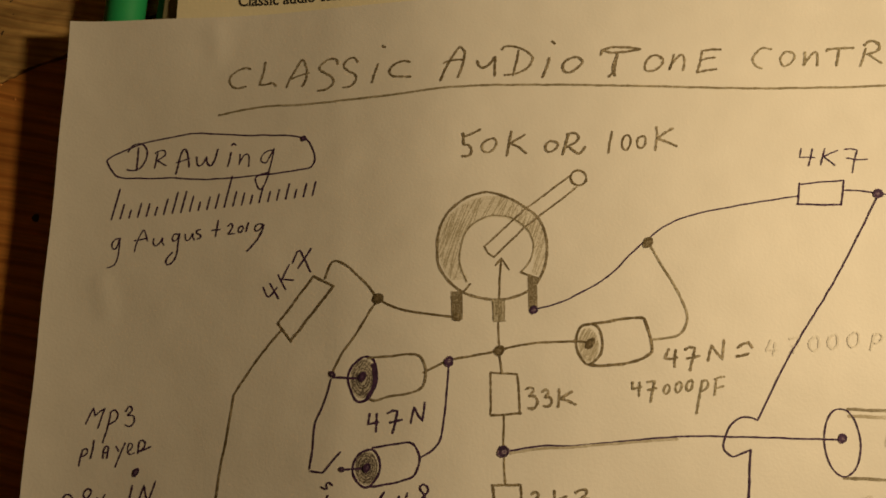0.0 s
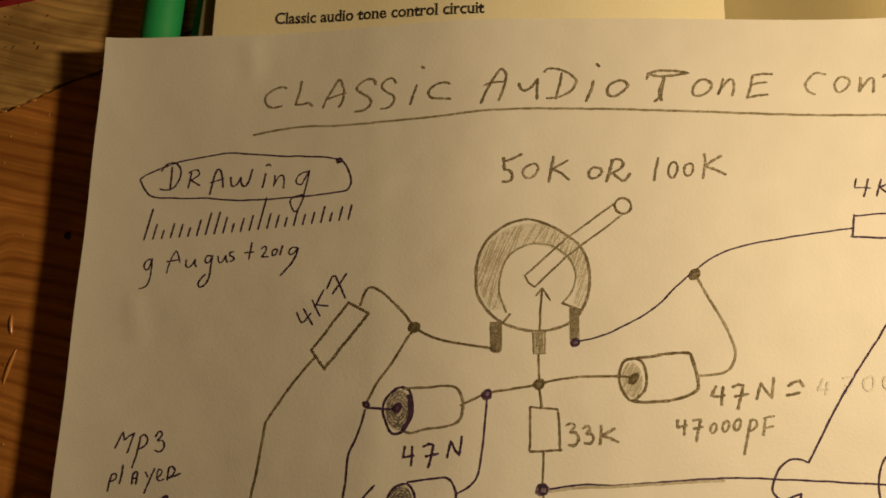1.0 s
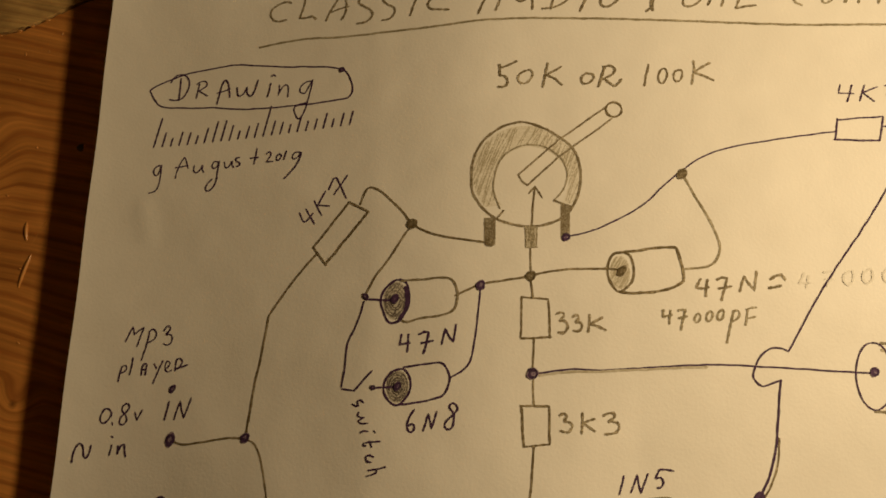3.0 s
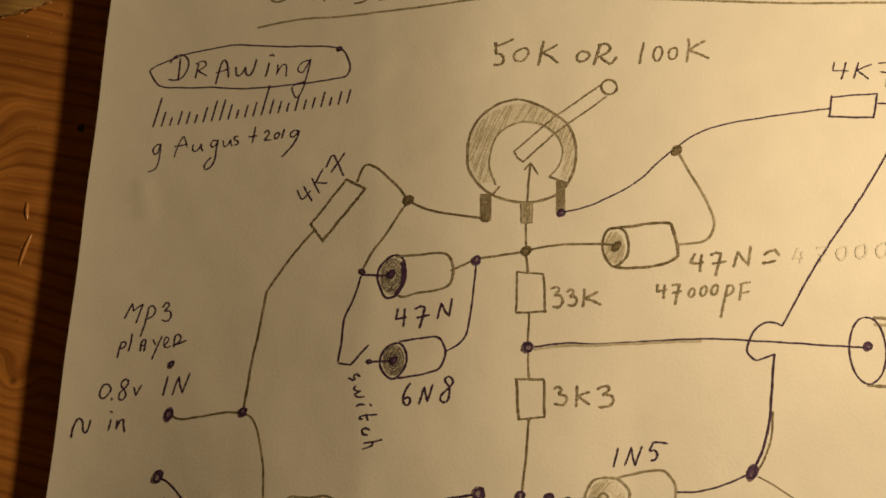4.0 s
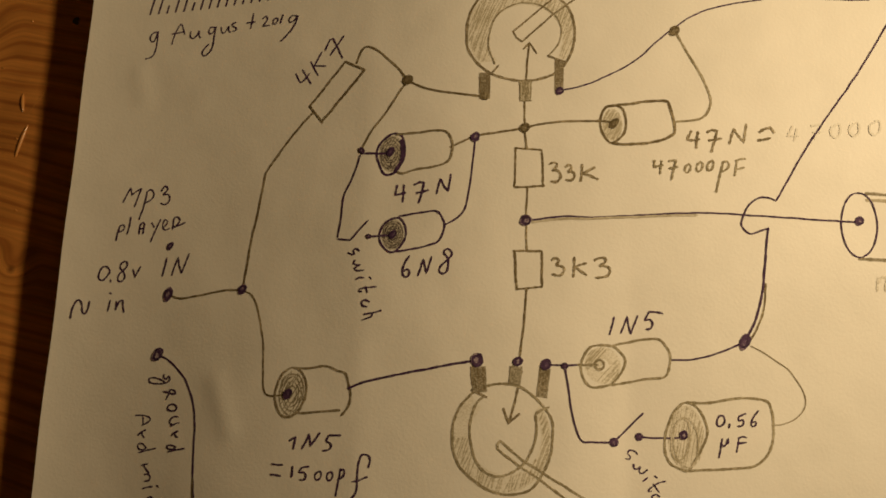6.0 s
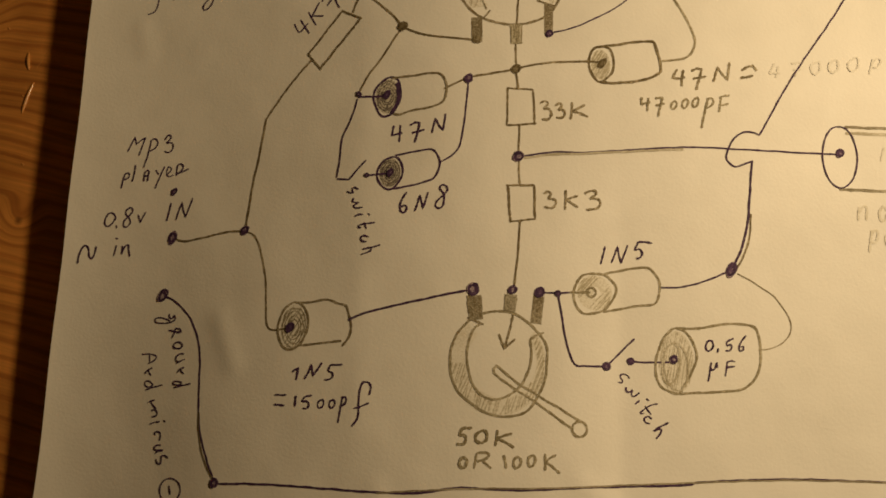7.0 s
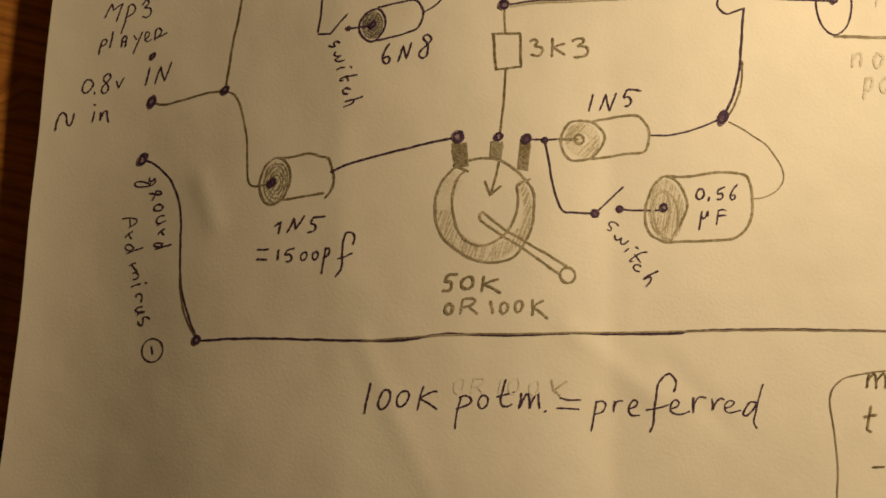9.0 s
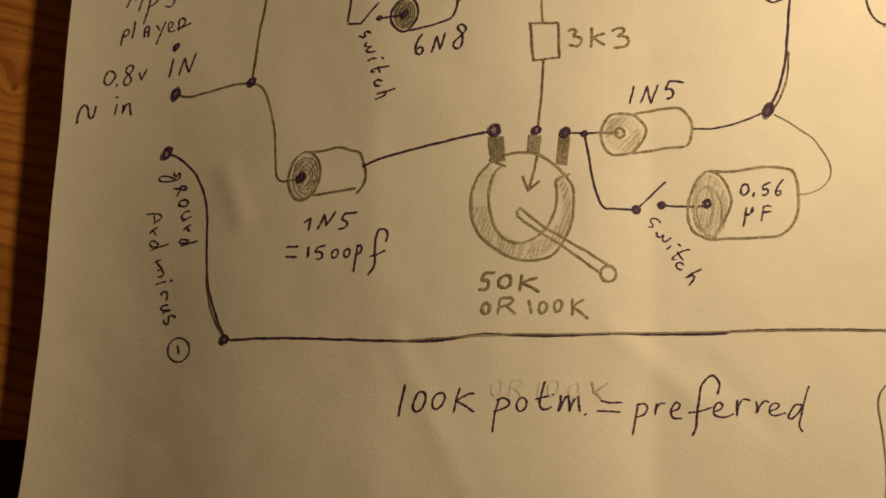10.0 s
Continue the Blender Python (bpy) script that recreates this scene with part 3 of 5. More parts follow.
# A plain stroke alphabet: places on a grid (x, then height; 3 is the baseline, c the top), ~ marks a rounded stroke.
ALPHABET = {
    "A": "03 4c 73;16 66", "C": "~6b 4c 19 05 23 43 65", "D": "2c 13;~0c 4c 7a 86 63 03", "E": "6c 0c 03 63;08 58",
    "F": "6c 0c 03;08 48", "K": "0c 03;6c 07 73", "L": "1c 03 63", "M": "03 2c 45 6c 83", "N": "03 1c 63 7c",
    "R": "03 1c;~1c 5c 6a 48 17;38 73", "S": "~6b 4c 1a 28 57 55 23 03", "T": "3c 33;0c 6c", "W": "0c 23 48 63 8c",
    "c": "~49 29 06 23 43", "d": "~49 29 06 13 34 48;5c 43", "e": "~06 46 39 19 05 23 43", "f": "~7b 7e 5e 4b 33 20;05 65",
    "g": "~48 29 06 14 35 49;~49 41 20 01", "h": "0c 03;~06 29 48 43", "i": "29 13;3b 3c", "l": "2c 13",
    "m": "09 03;~06 29 36 33;~36 59 67 63", "n": "09 03;~06 29 48 43", "o": "~29 06 13 33 47 38 29", "p": "19 00;~18 39 47 34 14",
    "r": "09 03;~06 28 49", "s": "~48 29 07 36 34 13 03", "t": "2c 14 33;08 49", "u": "~09 04 23 45 49;49 43 53",
    "v": "09 23 49", "w": "~09 13 36 39;~36 43 64 69", "y": "09 25;59 10", "µ": "09 00;~04 23 45 49;49 43",
    "0": "~3c 09 05 23 45 4a 3c", "1": "2c 13", "2": "~0a 2c 4b 38 03;03 53", "3": "~0b 3c 4a 28;~28 46 33 03",
    "4": "2c 06 56;4a 33", "5": "~2c 18 38 46 33 03;2c 6c", "6": "~4c 18 04 23 45 37 06", "7": "0b 5c 23;17 57",
    "8": "~2c 0a 36 44 23 05 37 4a 2c", "9": "~4a 2c 09 28 4a;~4b 45 31 10", "=": "07 57;04 54", ".": "13 24", ",": "24 11",
    "-": "06 56", "~": "~02 18 36 59",
}


def letters(text, mat, width, start, end, height, slant, shape=""):
    """A handwritten word on the sheet between two places of its baseline; height of a capital in millimetres."""
    glyphs = []
    total = 0.0
    for ch in text:
        strokes = [(s.startswith("~"), [(int(p[0], 36), int(p[1], 36)) for p in s.lstrip("~").split()]) for s in (shape or ALPHABET[ch]).split(";")]
        wide = max(x for _, s in strokes for x, _ in s)
        glyphs.append((total, strokes))
        total += max(wide, 1)
    span = math.dist(start, end)
    ex, ey = (end[0] - start[0]) / span, (end[1] - start[1]) / span
    k = height / 9
    room = span - slant * height * 0.5
    fit = min(room / total, k * 0.86) if len(text) > 1 else room / total
    gap = (room - fit * total) / max(1, len(text) - 1)
    if gap < 1.7 * k and len(text) > 1:
        gap = min(1.7 * k, 0.32 * room / (len(text) - 1))
        fit = (room - gap * (len(text) - 1)) / total
    bm = bmesh.new()
    rise = 0.00002 + lift()
    seed = rng.uniform(0, 60)
    for place, (at, strokes) in enumerate(glyphs):
        grow, drop = rng.uniform(0.94, 1.06), rng.uniform(-0.25, 0.25)
        for rounded, places in strokes:
            pts = []
            for x, y in places:
                y = (y - 3) * grow + drop
                a = (at + x + rng.uniform(-0.15, 0.15)) * fit + place * gap + y * k * slant
                b = (y + rng.uniform(-0.12, 0.12)) * k
                pts.append((start[0] + ex * a + ey * b, start[1] + ey * a - ex * b))
            press = rng.uniform(0.86, 1.12) * (0.79 if mat is PEN else 0.84)
            shake = 0.05 + 0.02 * height
            line = [(u + shake * noise.noise((u * 0.6, v * 0.6, seed)), v + shake * noise.noise((v * 0.6, u * 0.6, seed + 7))) for u, v in curve_points(pts, False, rounded, 0.28)]
            ribbon(bm, line, width * press, rise, 0.3)
    return tagged(finish("lettering", bm, mat, sheet), "handwritten " + text.strip("~=-."))


def name_bars(mat, width, start, end, height):
    """A signature line kept as plain upright pen bars."""
    bm = bmesh.new()
    n = 24
    for k in range(n):
        t = k / (n - 1)
        u, v = start[0] + (end[0] - start[0]) * t, start[1] + (end[1] - start[1]) * t
        h = height * (1.5 if k in (0, 13) else 1.05 if k in (7, 8) else 0.6 + 0.18 * math.sin(k * 2.3))
        ribbon(bm, curve_points([(u, v), (u + 0.2 * h, v - h)], False, False, 0.3), width, 0.00005)
    return tagged(finish("lettering", bm, mat, sheet), "row of short pen bars")


# title and heading
letters("C", PENCIL_SOFT, 0.62, (41.8, 18.7), (47.1, 18.7), 1.55, 0, "~vt nw bs 2k 0b 53 e0 q2")
letters("L", PENCIL_SOFT, 0.62, (49.6, 18.8), (54.0, 18.8), 1.91, 0, "6w 4i 03 83 g5 l0")
letters("A", PENCIL_SOFT, 0.62, (56.5, 19.5), (62.3, 19.5), 2.08, 0, "~00 39 9k gw kp mi l8 h0;4a ee pg")
letters("S", PENCIL_SOFT, 0.62, (64.5, 20.7), (69.3, 20.7), 2.16, 0, "~kp iv bw 4s 1n 6i ed g7 a1 00")
letters("S", PENCIL_SOFT, 0.62, (70.8, 20.5), (74.3, 20.5), 1.98, 0, "~gq bw 4u 0o 5i dd e7 91 00")
letters("i", PENCIL_SOFT, 0.62, (77.8, 19.9), (80.9, 19.9), 2.57, 0, "5h 28 00;8w bu")
letters("C", PENCIL_SOFT, 0.62, (82.0, 19.4), (87.3, 19.4), 1.19, 0, "~xs ow ct 2k 0b 63 l1 z0")
letters("A", PENCIL_SOFT, 0.62, (94.0, 20.6), (99.5, 20.6), 2.57, 0, "~00 39 8k dt gw js jl hd e3;~2h 7j ek ik")
letters("u", PENCIL_SOFT, 0.62, (102.5, 19.9), (106.8, 19.9), 1.47, 0, "~0p 2h 8e fh mp qv;qw ph o0")
letters("D", PENCIL_SOFT, 0.62, (108.2, 19.6), (115.3, 19.6), 2.06, 0, "hs fg b0;~0s 4w dw ns um vh q9 f3 21")
letters("i", PENCIL_SOFT, 0.62, (117.4, 19.9), (120.7, 19.9), 2.59, 0, "6i 49 00;8w bt")
letters("o", PENCIL_SOFT, 0.62, (122.2, 19.0), (126.8, 19.0), 0.96, 0, "~yo tw hw 4n 09 40 f0 sc zn sw")
letters("T", PENCIL_SOFT, 0.66, (130.9, 20.1), (140.3, 20.1), 2.17, 0, "0n 2t aw nw zu mr aq 3s;fq dg b6 60;fo bd a7 c1")
letters("o", PENCIL_SOFT, 0.66, (140.9, 18.8), (145.3, 18.8), 1.16, 0, "~vo pw du 3i 07 50 i2 uc yo tv")
letters("n", PENCIL_SOFT, 0.6, (146.5, 18.7), (150.2, 18.7), 1.28, 0, "aw 6h 02;~03 cm mv qo pc m0")
letters("E", PENCIL_SOFT, 0.6, (152.9, 18.9), (159.0, 18.9), 1.61, 0, "yw mw 9u 5f 00 c3 q5;6h fk ql")
letters("C", PENCIL_LIGHT, 0.6, (165.9, 18.0), (170.6, 18.0), 1.40, 0, "~uu gw 5n 0e 44 d0")
letters("o", PENCIL_LIGHT, 0.6, (172.2, 17.5), (175.5, 17.5), 0.96, 0, "~rs gw 6q 0e 41 c0 p9 wl st kw")
letters("n", PENCIL_LIGHT, 0.6, (177.2, 17.8), (180.5, 17.8), 1.06, 0, "6w 4g 02;~02 bh ms st sf p0")
letters("T", PENCIL_LIGHT, 0.6, (182.6, 17.9), (188.8, 17.9), 1.29, 0, "0r 2v gw zv;gv de a0")
letters("R", PENCIL_LIGHT, 0.6, (189.5, 18.1), (194.2, 18.1), 1.66, 0, "9o 5c 00;~7r dw jw oq lj 9f;bf i8 p2")
stroke("underline", sheet, PENCIL_LIGHT, 0.64, [(39.5, 25.9), (49.9, 24.5), (64.3, 24.7), (83.4, 24.0), (96.6, 22.8), (109.6, 22.5), (122.5, 22.6), (141.9, 22.9), (161.2, 23.3), (180.2, 23.4), (194.3, 23.7)])
letters("5", PENCIL_SOFT, 0.62, (99.0, 39.1), (103.3, 39.1), 1.81, 0, "~1s 2l 2e 7d b8 a3 60 00;3n cr mw")
letters("0", PENCIL_SOFT, 0.62, (103.5, 38.5), (106.8, 38.5), 0.96, 0, "~qv ft 3l 09 60 h0 ra vn pw")
letters("K", PENCIL_SOFT, 0.62, (109.0, 39.3), (113.5, 39.3), 1.73, 0, "6w 3g 00;mr dl 4g fb n3")
letters("o", PENCIL_SOFT, 0.62, (117.7, 38.6), (120.5, 38.6), 0.73, 0, "~pt ew 3m 08 60 k2 we yp nw")
letters("R", PENCIL_SOFT, 0.62, (121.4, 39.2), (126.7, 39.2), 1.42, 0, "av 5e 00;~7u gw ns lk 6b;~ac e8 n2 s6 xd")
letters("1", PENCIL_SOFT, 0.62, (131.6, 38.8), (132.8, 38.8), 1.49, 0, "7w 3g 00")
letters("0", PENCIL_SOFT, 0.62, (134.8, 38.1), (136.8, 38.1), 1.03, 0, "~dw 5r 0e 22 90 gb io dw")
letters("0", PENCIL_SOFT, 0.62, (138.2, 37.6), (140.1, 37.6), 0.87, 0, "~fv 4q 0c 31 b0 jb kr cw")
letters("K", PENCIL_SOFT, 0.62, (142.1, 38.1), (147.2, 38.1), 1.56, 0, "4w 4k 00;qu fo 4g gc u6")
letters("4", PEN, 0.42, (174.2, 41.7), (177.6, 41.7), 1.20, 0, "4w 0g cg qf;nw if d0")
letters("K", PEN, 0.42, (178.6, 41.7), (182.6, 41.7), 1.16, 0, "aw 5h 01;vs in 6h g8 o0")
letters("7", PEN, 0.42, (183.9, 43.3), (188.7, 43.3), 1.62, 0, "0v 8w gu bg 70;2k dh rh")
stroke("text_bubble", sheet, PEN, 0.42, [(11.7, 36.5), (14.4, 34.7), (21.5, 32.1), (30.3, 30.6), (34.8, 30.3), (45.2, 31.3), (55.5, 32.1), (60.6, 32.9), (63.0, 34.4), (64.5, 37.8), (64.2, 39.9), (61.9, 40.9), (51.9, 41.7), (38.8, 42.0), (28.4, 41.3), (16.5, 40.9), (13.4, 39.1), (11.7, 36.5)])
blot("junction_dot", sheet, PEN_DOT, 61.6, 33.4, 0.72, 1.00, 60)
letters("D", PEN, 0.45, (16.9, 38.6), (21.8, 38.6), 2.03, 0, "cs ce c0;~0m 4t aw hv mn lc f3 71 02")
letters("R", PEN, 0.45, (23.9, 38.3), (27.1, 38.3), 1.27, 0, "5s 3e 10;~0r 8w gw io 5e;5e da m4")
letters("A", PEN, 0.45, (29.5, 39.8), (33.0, 39.8), 1.79, 0, "~10 3b 5m 9w er i8;0f 8h ik")
letters("W", PEN, 0.45, (34.7, 38.2), (40.0, 38.2), 1.17, 0, "~0j 23 81 e8 hi;~hh j4 q0 wd zw")
letters("i", PEN, 0.45, (42.9, 38.6), (44.7, 38.6), 1.61, 0, "3k 2a 00;3t 6w at")
letters("n", PEN, 0.45, (45.6, 39.1), (48.2, 39.1), 0.97, 0, "1w 2j 05;~08 9p iv oo p0")
letters("g", PEN, 0.45, (50.1, 44.2), (54.3, 44.2), 2.64, 0, "~dv 8u 4q 4m 8l bq ew;~ew do bf 96 50 14 09 4c ad")
name_bars(PEN, 0.45, (14.2, 51.4), (64.4, 47.6), 5.2)
letters("9", PEN, 0.45, (14.3, 62.3), (16.9, 62.3), 2.06, 0, "~av 6u 3p 5k 8l bv;~bw bm ab 84 41 00")
letters("A", PEN, 0.45, (20.4, 58.8), (23.8, 58.8), 1.50, 0, "~20 4b 8o dw hp kf;0h ai kk")
letters("u", PEN, 0.45, (25.4, 57.7), (28.1, 57.7), 0.55, 0, "~0u 07 a0 me sw;tu sb z0")
letters("g", PEN, 0.45, (28.9, 61.9), (31.9, 61.9), 2.03, 0, "~cv 7v 5r 7o bq dw;~dw cl ba 72 20 04 39 7d")
letters("u", PEN, 0.45, (33.2, 56.7), (35.8, 56.7), 0.47, 0, "~0u 44 e1 mg rw;rw sd z0")
letters("s", PEN, 0.45, (36.2, 56.4), (37.2, 56.4), 0.66, 0, "~dw 1u 0l dd e4 20")
letters("t", PEN, 0.45, (39.8, 55.9), (42.1, 55.9), 1.21, 0, "cw af 90;0d he")
letters("2", PEN, 0.45, (43.9, 55.5), (45.9, 55.5), 0.70, 0, "~0n aw hl 20;20 q1")
letters("0", PEN, 0.45, (46.7, 55.3), (47.9, 55.3), 0.46, 0, "~cw 0j 40 h5 on aw")
letters("1", PEN, 0.45, (48.6, 55.2), (49.1, 55.2), 0.62, 0, "8w 3g 00")
letters("9", PEN, 0.45, (49.0, 59.5), (52.9, 59.5), 1.75, 0, "~jw dw 9s ao fp kw;~kw hk aa 00")
# upper left branch
resistor = stroke("resistor_symbol", sheet, PENCIL, 0.62, [(65.7, 66.4), (70.4, 68.9), (61.1, 80.8), (57.8, 76.7)], closed=True, smooth=False)
stroke("handwriting", sheet, PEN, 0.44, [(53.6, 68.4), (55.0, 70.7), (57.1, 68.6)])
stroke("handwriting", sheet, PEN, 0.44, [(55.1, 67.5), (57.6, 71.4)])
stroke("handwriting", sheet, PEN, 0.44, [(57.0, 65.7), (59.2, 69.4)])
stroke("handwriting", sheet, PEN, 0.44, [(59.7, 63.4), (57.8, 67.4)])
stroke("handwriting", sheet, PEN, 0.44, [(58.3, 66.9), (61.0, 67.0)])
stroke("handwriting", sheet, PEN, 0.44, [(60.4, 63.3), (61.4, 60.6), (62.1, 60.4), (63.3, 62.3), (64.9, 65.5)])
stroke("handwriting", sheet, PEN, 0.44, [(64.8, 59.9), (61.8, 64.5)])
stroke("wire_line", sheet, PENCIL, 0.62, [(68.4, 67.2), (69.2, 64.5), (70.2, 63.2), (71.8, 63.4), (74.2, 65.0), (78.3, 68.9), (80.7, 71.8), (84.2, 73.7), (88.6, 74.9), (93.6, 75.6), (97.0, 76.0)])
stroke("wire_line", sheet, PENCIL, 0.62, [(59.0, 78.0), (54.0, 83.9), (48.2, 92.4)])
stroke("wire_line", sheet, PENCIL, 0.62, [(48.3, 92.2), (47.3, 100.7), (46.1, 109.4), (45.3, 119.1)])
blot("junction_dot", sheet, PENCIL, 80.7, 71.8, 1.25, 1.15, 60)
stroke("wire_line", sheet, PENCIL, 0.55, [(80.1, 72.8), (76.2, 79.2), (72.7, 84.2), (71.0, 87.9)])
blot("junction_dot", sheet, PEN_DOT, 71.0, 88.1, 0.78, 0.80, 60)
# two capacitors with a switch
cap = stroke("capacitor_symbol", sheet, PENCIL_SOFT, 0.6, [(78.7, 84.6), (83.2, 84.4), (89.2, 83.9), (91.1, 86.1), (91.2, 89.8), (89.9, 91.3), (87.3, 92.2), (83.6, 92.7), (80.8, 93.6), (79.3, 93.3)])
stroke("end_face", cap, PEN, 0.6, [(78.1, 84.3), (80.0, 85.0), (80.8, 87.6), (80.6, 90.4), (79.2, 93.0), (77.5, 93.9), (76.1, 93.3), (74.6, 90.0), (74.7, 87.6), (76.4, 85.3)], closed=True)
hatch_oval("hatching", cap, INK_SHADE, 77.8, 89.0, 2.88, 4.25, 22, 60)
stroke("dark_rim", cap, PEN, 0.9, [(79.8, 85.8), (80.4, 89.0), (79.8, 91.5), (78.6, 93.1)])
stroke("lead", cap, PEN, 0.55, [(70.8, 88.7), (77.5, 89.0)])
blot("junction_dot", sheet, PEN, 77.7, 88.6, 1.00, 1.20, 60)
stroke("wire_line", sheet, PENCIL, 0.62, [(90.7, 87.8), (93.7, 86.4), (96.3, 85.2), (101.1, 84.3), (106.8, 83.1), (109.4, 82.4), (113.0, 81.7), (117.7, 81.3), (122.8, 81.2), (125.2, 81.3)])
stroke("wire_line", sheet, PEN, 0.42, [(96.2, 85.7), (95.9, 90.7), (95.3, 96.9), (94.5, 101.2), (92.9, 103.6), (90.2, 105.1)])
cap = stroke("capacitor_symbol", sheet, PEN, 0.48, [(80.2, 103.2), (84.2, 102.5), (88.4, 102.1), (89.9, 103.9), (90.2, 106.0), (89.2, 108.5), (87.2, 109.5), (83.8, 110.3), (79.3, 111.0)])
stroke("end_face", cap, PEN, 0.5, [(80.2, 103.5), (81.7, 105.0), (82.1, 107.2), (81.2, 109.4), (79.6, 111.0), (77.8, 110.5), (76.3, 108.5), (76.4, 106.3), (77.7, 104.4)], closed=True)
hatch_oval("hatching", cap, INK_SHADE, 79.1, 107.2, 2.52, 3.48, 22, 60)
stroke("lead", cap, PEN, 0.5, [(73.9, 107.6), (79.2, 107.3)])
blot("junction_dot", sheet, PEN_DOT, 73.9, 107.6, 0.61, 0.90, 60)
blot("junction_dot", sheet, PEN_DOT, 79.2, 107.2, 0.86, 1.30, 60)
stroke("wire_line", sheet, PEN, 0.42, [(70.8, 89.0), (69.6, 93.4), (67.6, 98.4), (67.3, 103.4), (66.8, 107.9)])
stroke("switch_symbol", sheet, PEN, 0.42, [(66.8, 108.1), (69.7, 108.4), (73.6, 104.1)], smooth=False)
blot("junction_dot", sheet, PEN_DOT, 96.3, 85.4, 1.08, 1.10, 60)
blot("junction_dot", sheet, PENCIL, 106.8, 83.1, 1.20, 1.10, 60)
letters("4", PEN, 0.62, (79.2, 99.7), (81.6, 99.7), 1.18, 0, "3w 0d ih;ew eg d0")
letters("7", PEN, 0.62, (83.2, 99.9), (86.6, 99.9), 1.38, 0, "0s 8w fv cg 80;4f di mk")
letters("N", PEN, 0.62, (88.3, 97.9), (91.2, 97.9), 1.23, 0, "00 2b 5o bd i5 ki lw")
letters("6", PEN, 0.52, (81.7, 115.9), (83.3, 115.9), 1.20, 0, "~cw 5n 0b 31 a0 d7 8b 17")
letters("N", PEN, 0.52, (85.1, 115.8), (87.9, 115.8), 1.15, 0, "00 4d 8r bg e5 ii mw")
letters("8", PEN, 0.52, (89.6, 115.0), (92.1, 115.0), 1.55, 0, "~9w 5t 5p ai a5 50 03 2a 9h eo dt 8w")
letters("s", PEN, 0.46, (69.4, 111.5), (72.1, 111.5), 0.37, 0, "~zi nw gk k3 d0 0b")
letters("w", PEN, 0.46, (70.9, 114.9), (73.3, 114.9), 0.68, 0, "~4w 0l ch lh;~ih 47 d0 w2")
letters("i", PEN, 0.46, (71.6, 117.0), (75.1, 117.0), 0.19, 0, "00 8n jj;uw z6")
letters("t", PEN, 0.46, (72.5, 119.8), (76.3, 119.8), 0.44, 0, "~zt fp 2h 08 76;dw i0")
letters("c", PEN, 0.46, (73.3, 122.7), (75.0, 122.7), 0.41, 0, "~zn ew 0l 64 r0")
letters("h", PEN, 0.46, (73.6, 125.5), (77.7, 125.5), 0.62, 0, "zw in 2i;~5i go ie a6 00")
# middle resistors
stroke("wire_line", sheet, PENCIL, 0.55, [(106.8, 83.7), (107.3, 88.1)])
resistor = stroke("resistor_symbol", sheet, PENCIL, 0.62, [(105.0, 87.7), (110.6, 88.2), (111.0, 96.0), (104.9, 96.5)], closed=True, smooth=False)
letters("3", PENCIL_SOFT, 0.62, (112.1, 94.6), (114.7, 94.6), 1.17, 0, "~0s 9w es 6i;~6i gi k9 e0 30")
letters("3", PENCIL_SOFT, 0.62, (115.5, 94.2), (117.6, 94.2), 0.94, 0, "~0q aw ep 6g;~6g hg k7 d0 20")
letters("K", PENCIL_SOFT, 0.62, (118.9, 94.5), (122.7, 94.5), 1.16, 0, "2w 2g 00;or dl 3f fc t5")
stroke("wire_line", sheet, PENCIL, 0.55, [(107.7, 96.4), (107.5, 103.8), (107.7, 110.1)])
resistor = stroke("resistor_symbol", sheet, PENCIL, 0.62, [(105.3, 110.2), (110.9, 110.2), (111.0, 117.7), (105.8, 118.3)], closed=True, smooth=False)
letters("3", PENCIL_SOFT, 0.62, (112.9, 114.8), (115.6, 114.8), 1.06, 0, "~0r 8w dr 8i;~8i kg n9 g0 12")
letters("K", PENCIL_SOFT, 0.62, (117.5, 115.1), (120.3, 115.1), 1.23, 0, "1w 1g 00;kn bk 3g ba k4")
letters("3", PENCIL_SOFT, 0.62, (121.8, 114.9), (125.1, 114.9), 1.21, 0, "~0r 9w hw gp 8j;~8j li oa i2 20")
stroke("wire_line", sheet, PENCIL, 0.55, [(107.8, 118.2), (107.4, 125.8), (106.6, 133.1)])
stroke("wire_line", sheet, PEN, 0.42, [(107.5, 103.7), (115.6, 102.5), (121.4, 102.5), (129.5, 101.8), (143.5, 100.6), (153.5, 100.6), (167.0, 100.9), (177.5, 101.2)])
stroke("wire_line", sheet, SHADE, 0.5, [(108.7, 104.0), (115.6, 103.0), (121.4, 102.8), (129.5, 102.1), (143.5, 101.1)])
blot("junction_dot", sheet, PEN_DOT, 107.4, 103.7, 1.27, 1.10, 60)
# upper right branch
cap = stroke("capacitor_symbol", sheet, PENCIL, 0.75, [(125.0, 77.7), (128.5, 77.2), (133.5, 76.3), (137.2, 76.1), (137.9, 76.9), (138.7, 80.1), (139.1, 82.7), (138.6, 83.7), (136.1, 85.0), (132.6, 85.8), (129.1, 86.2), (125.7, 86.1)])
stroke("end_face", cap, PENCIL, 0.7, [(126.5, 77.5), (127.9, 78.4), (128.6, 81.4), (127.9, 84.0), (125.7, 86.0), (124.4, 85.3), (123.3, 83.4), (123.0, 80.8), (123.9, 78.5), (125.0, 77.7)], closed=True)
hatch_oval("hatching", cap, HATCH, 125.6, 81.9, 2.23, 3.76, 20, 60)
blot("junction_dot", sheet, PENCIL, 126.0, 81.5, 1.08, 1.40, 60)
letters("4", PENCIL_SOFT, 0.64, (141.5, 86.1), (144.4, 86.1), 1.13, 0, "9w 0f be nh;kv he g0")
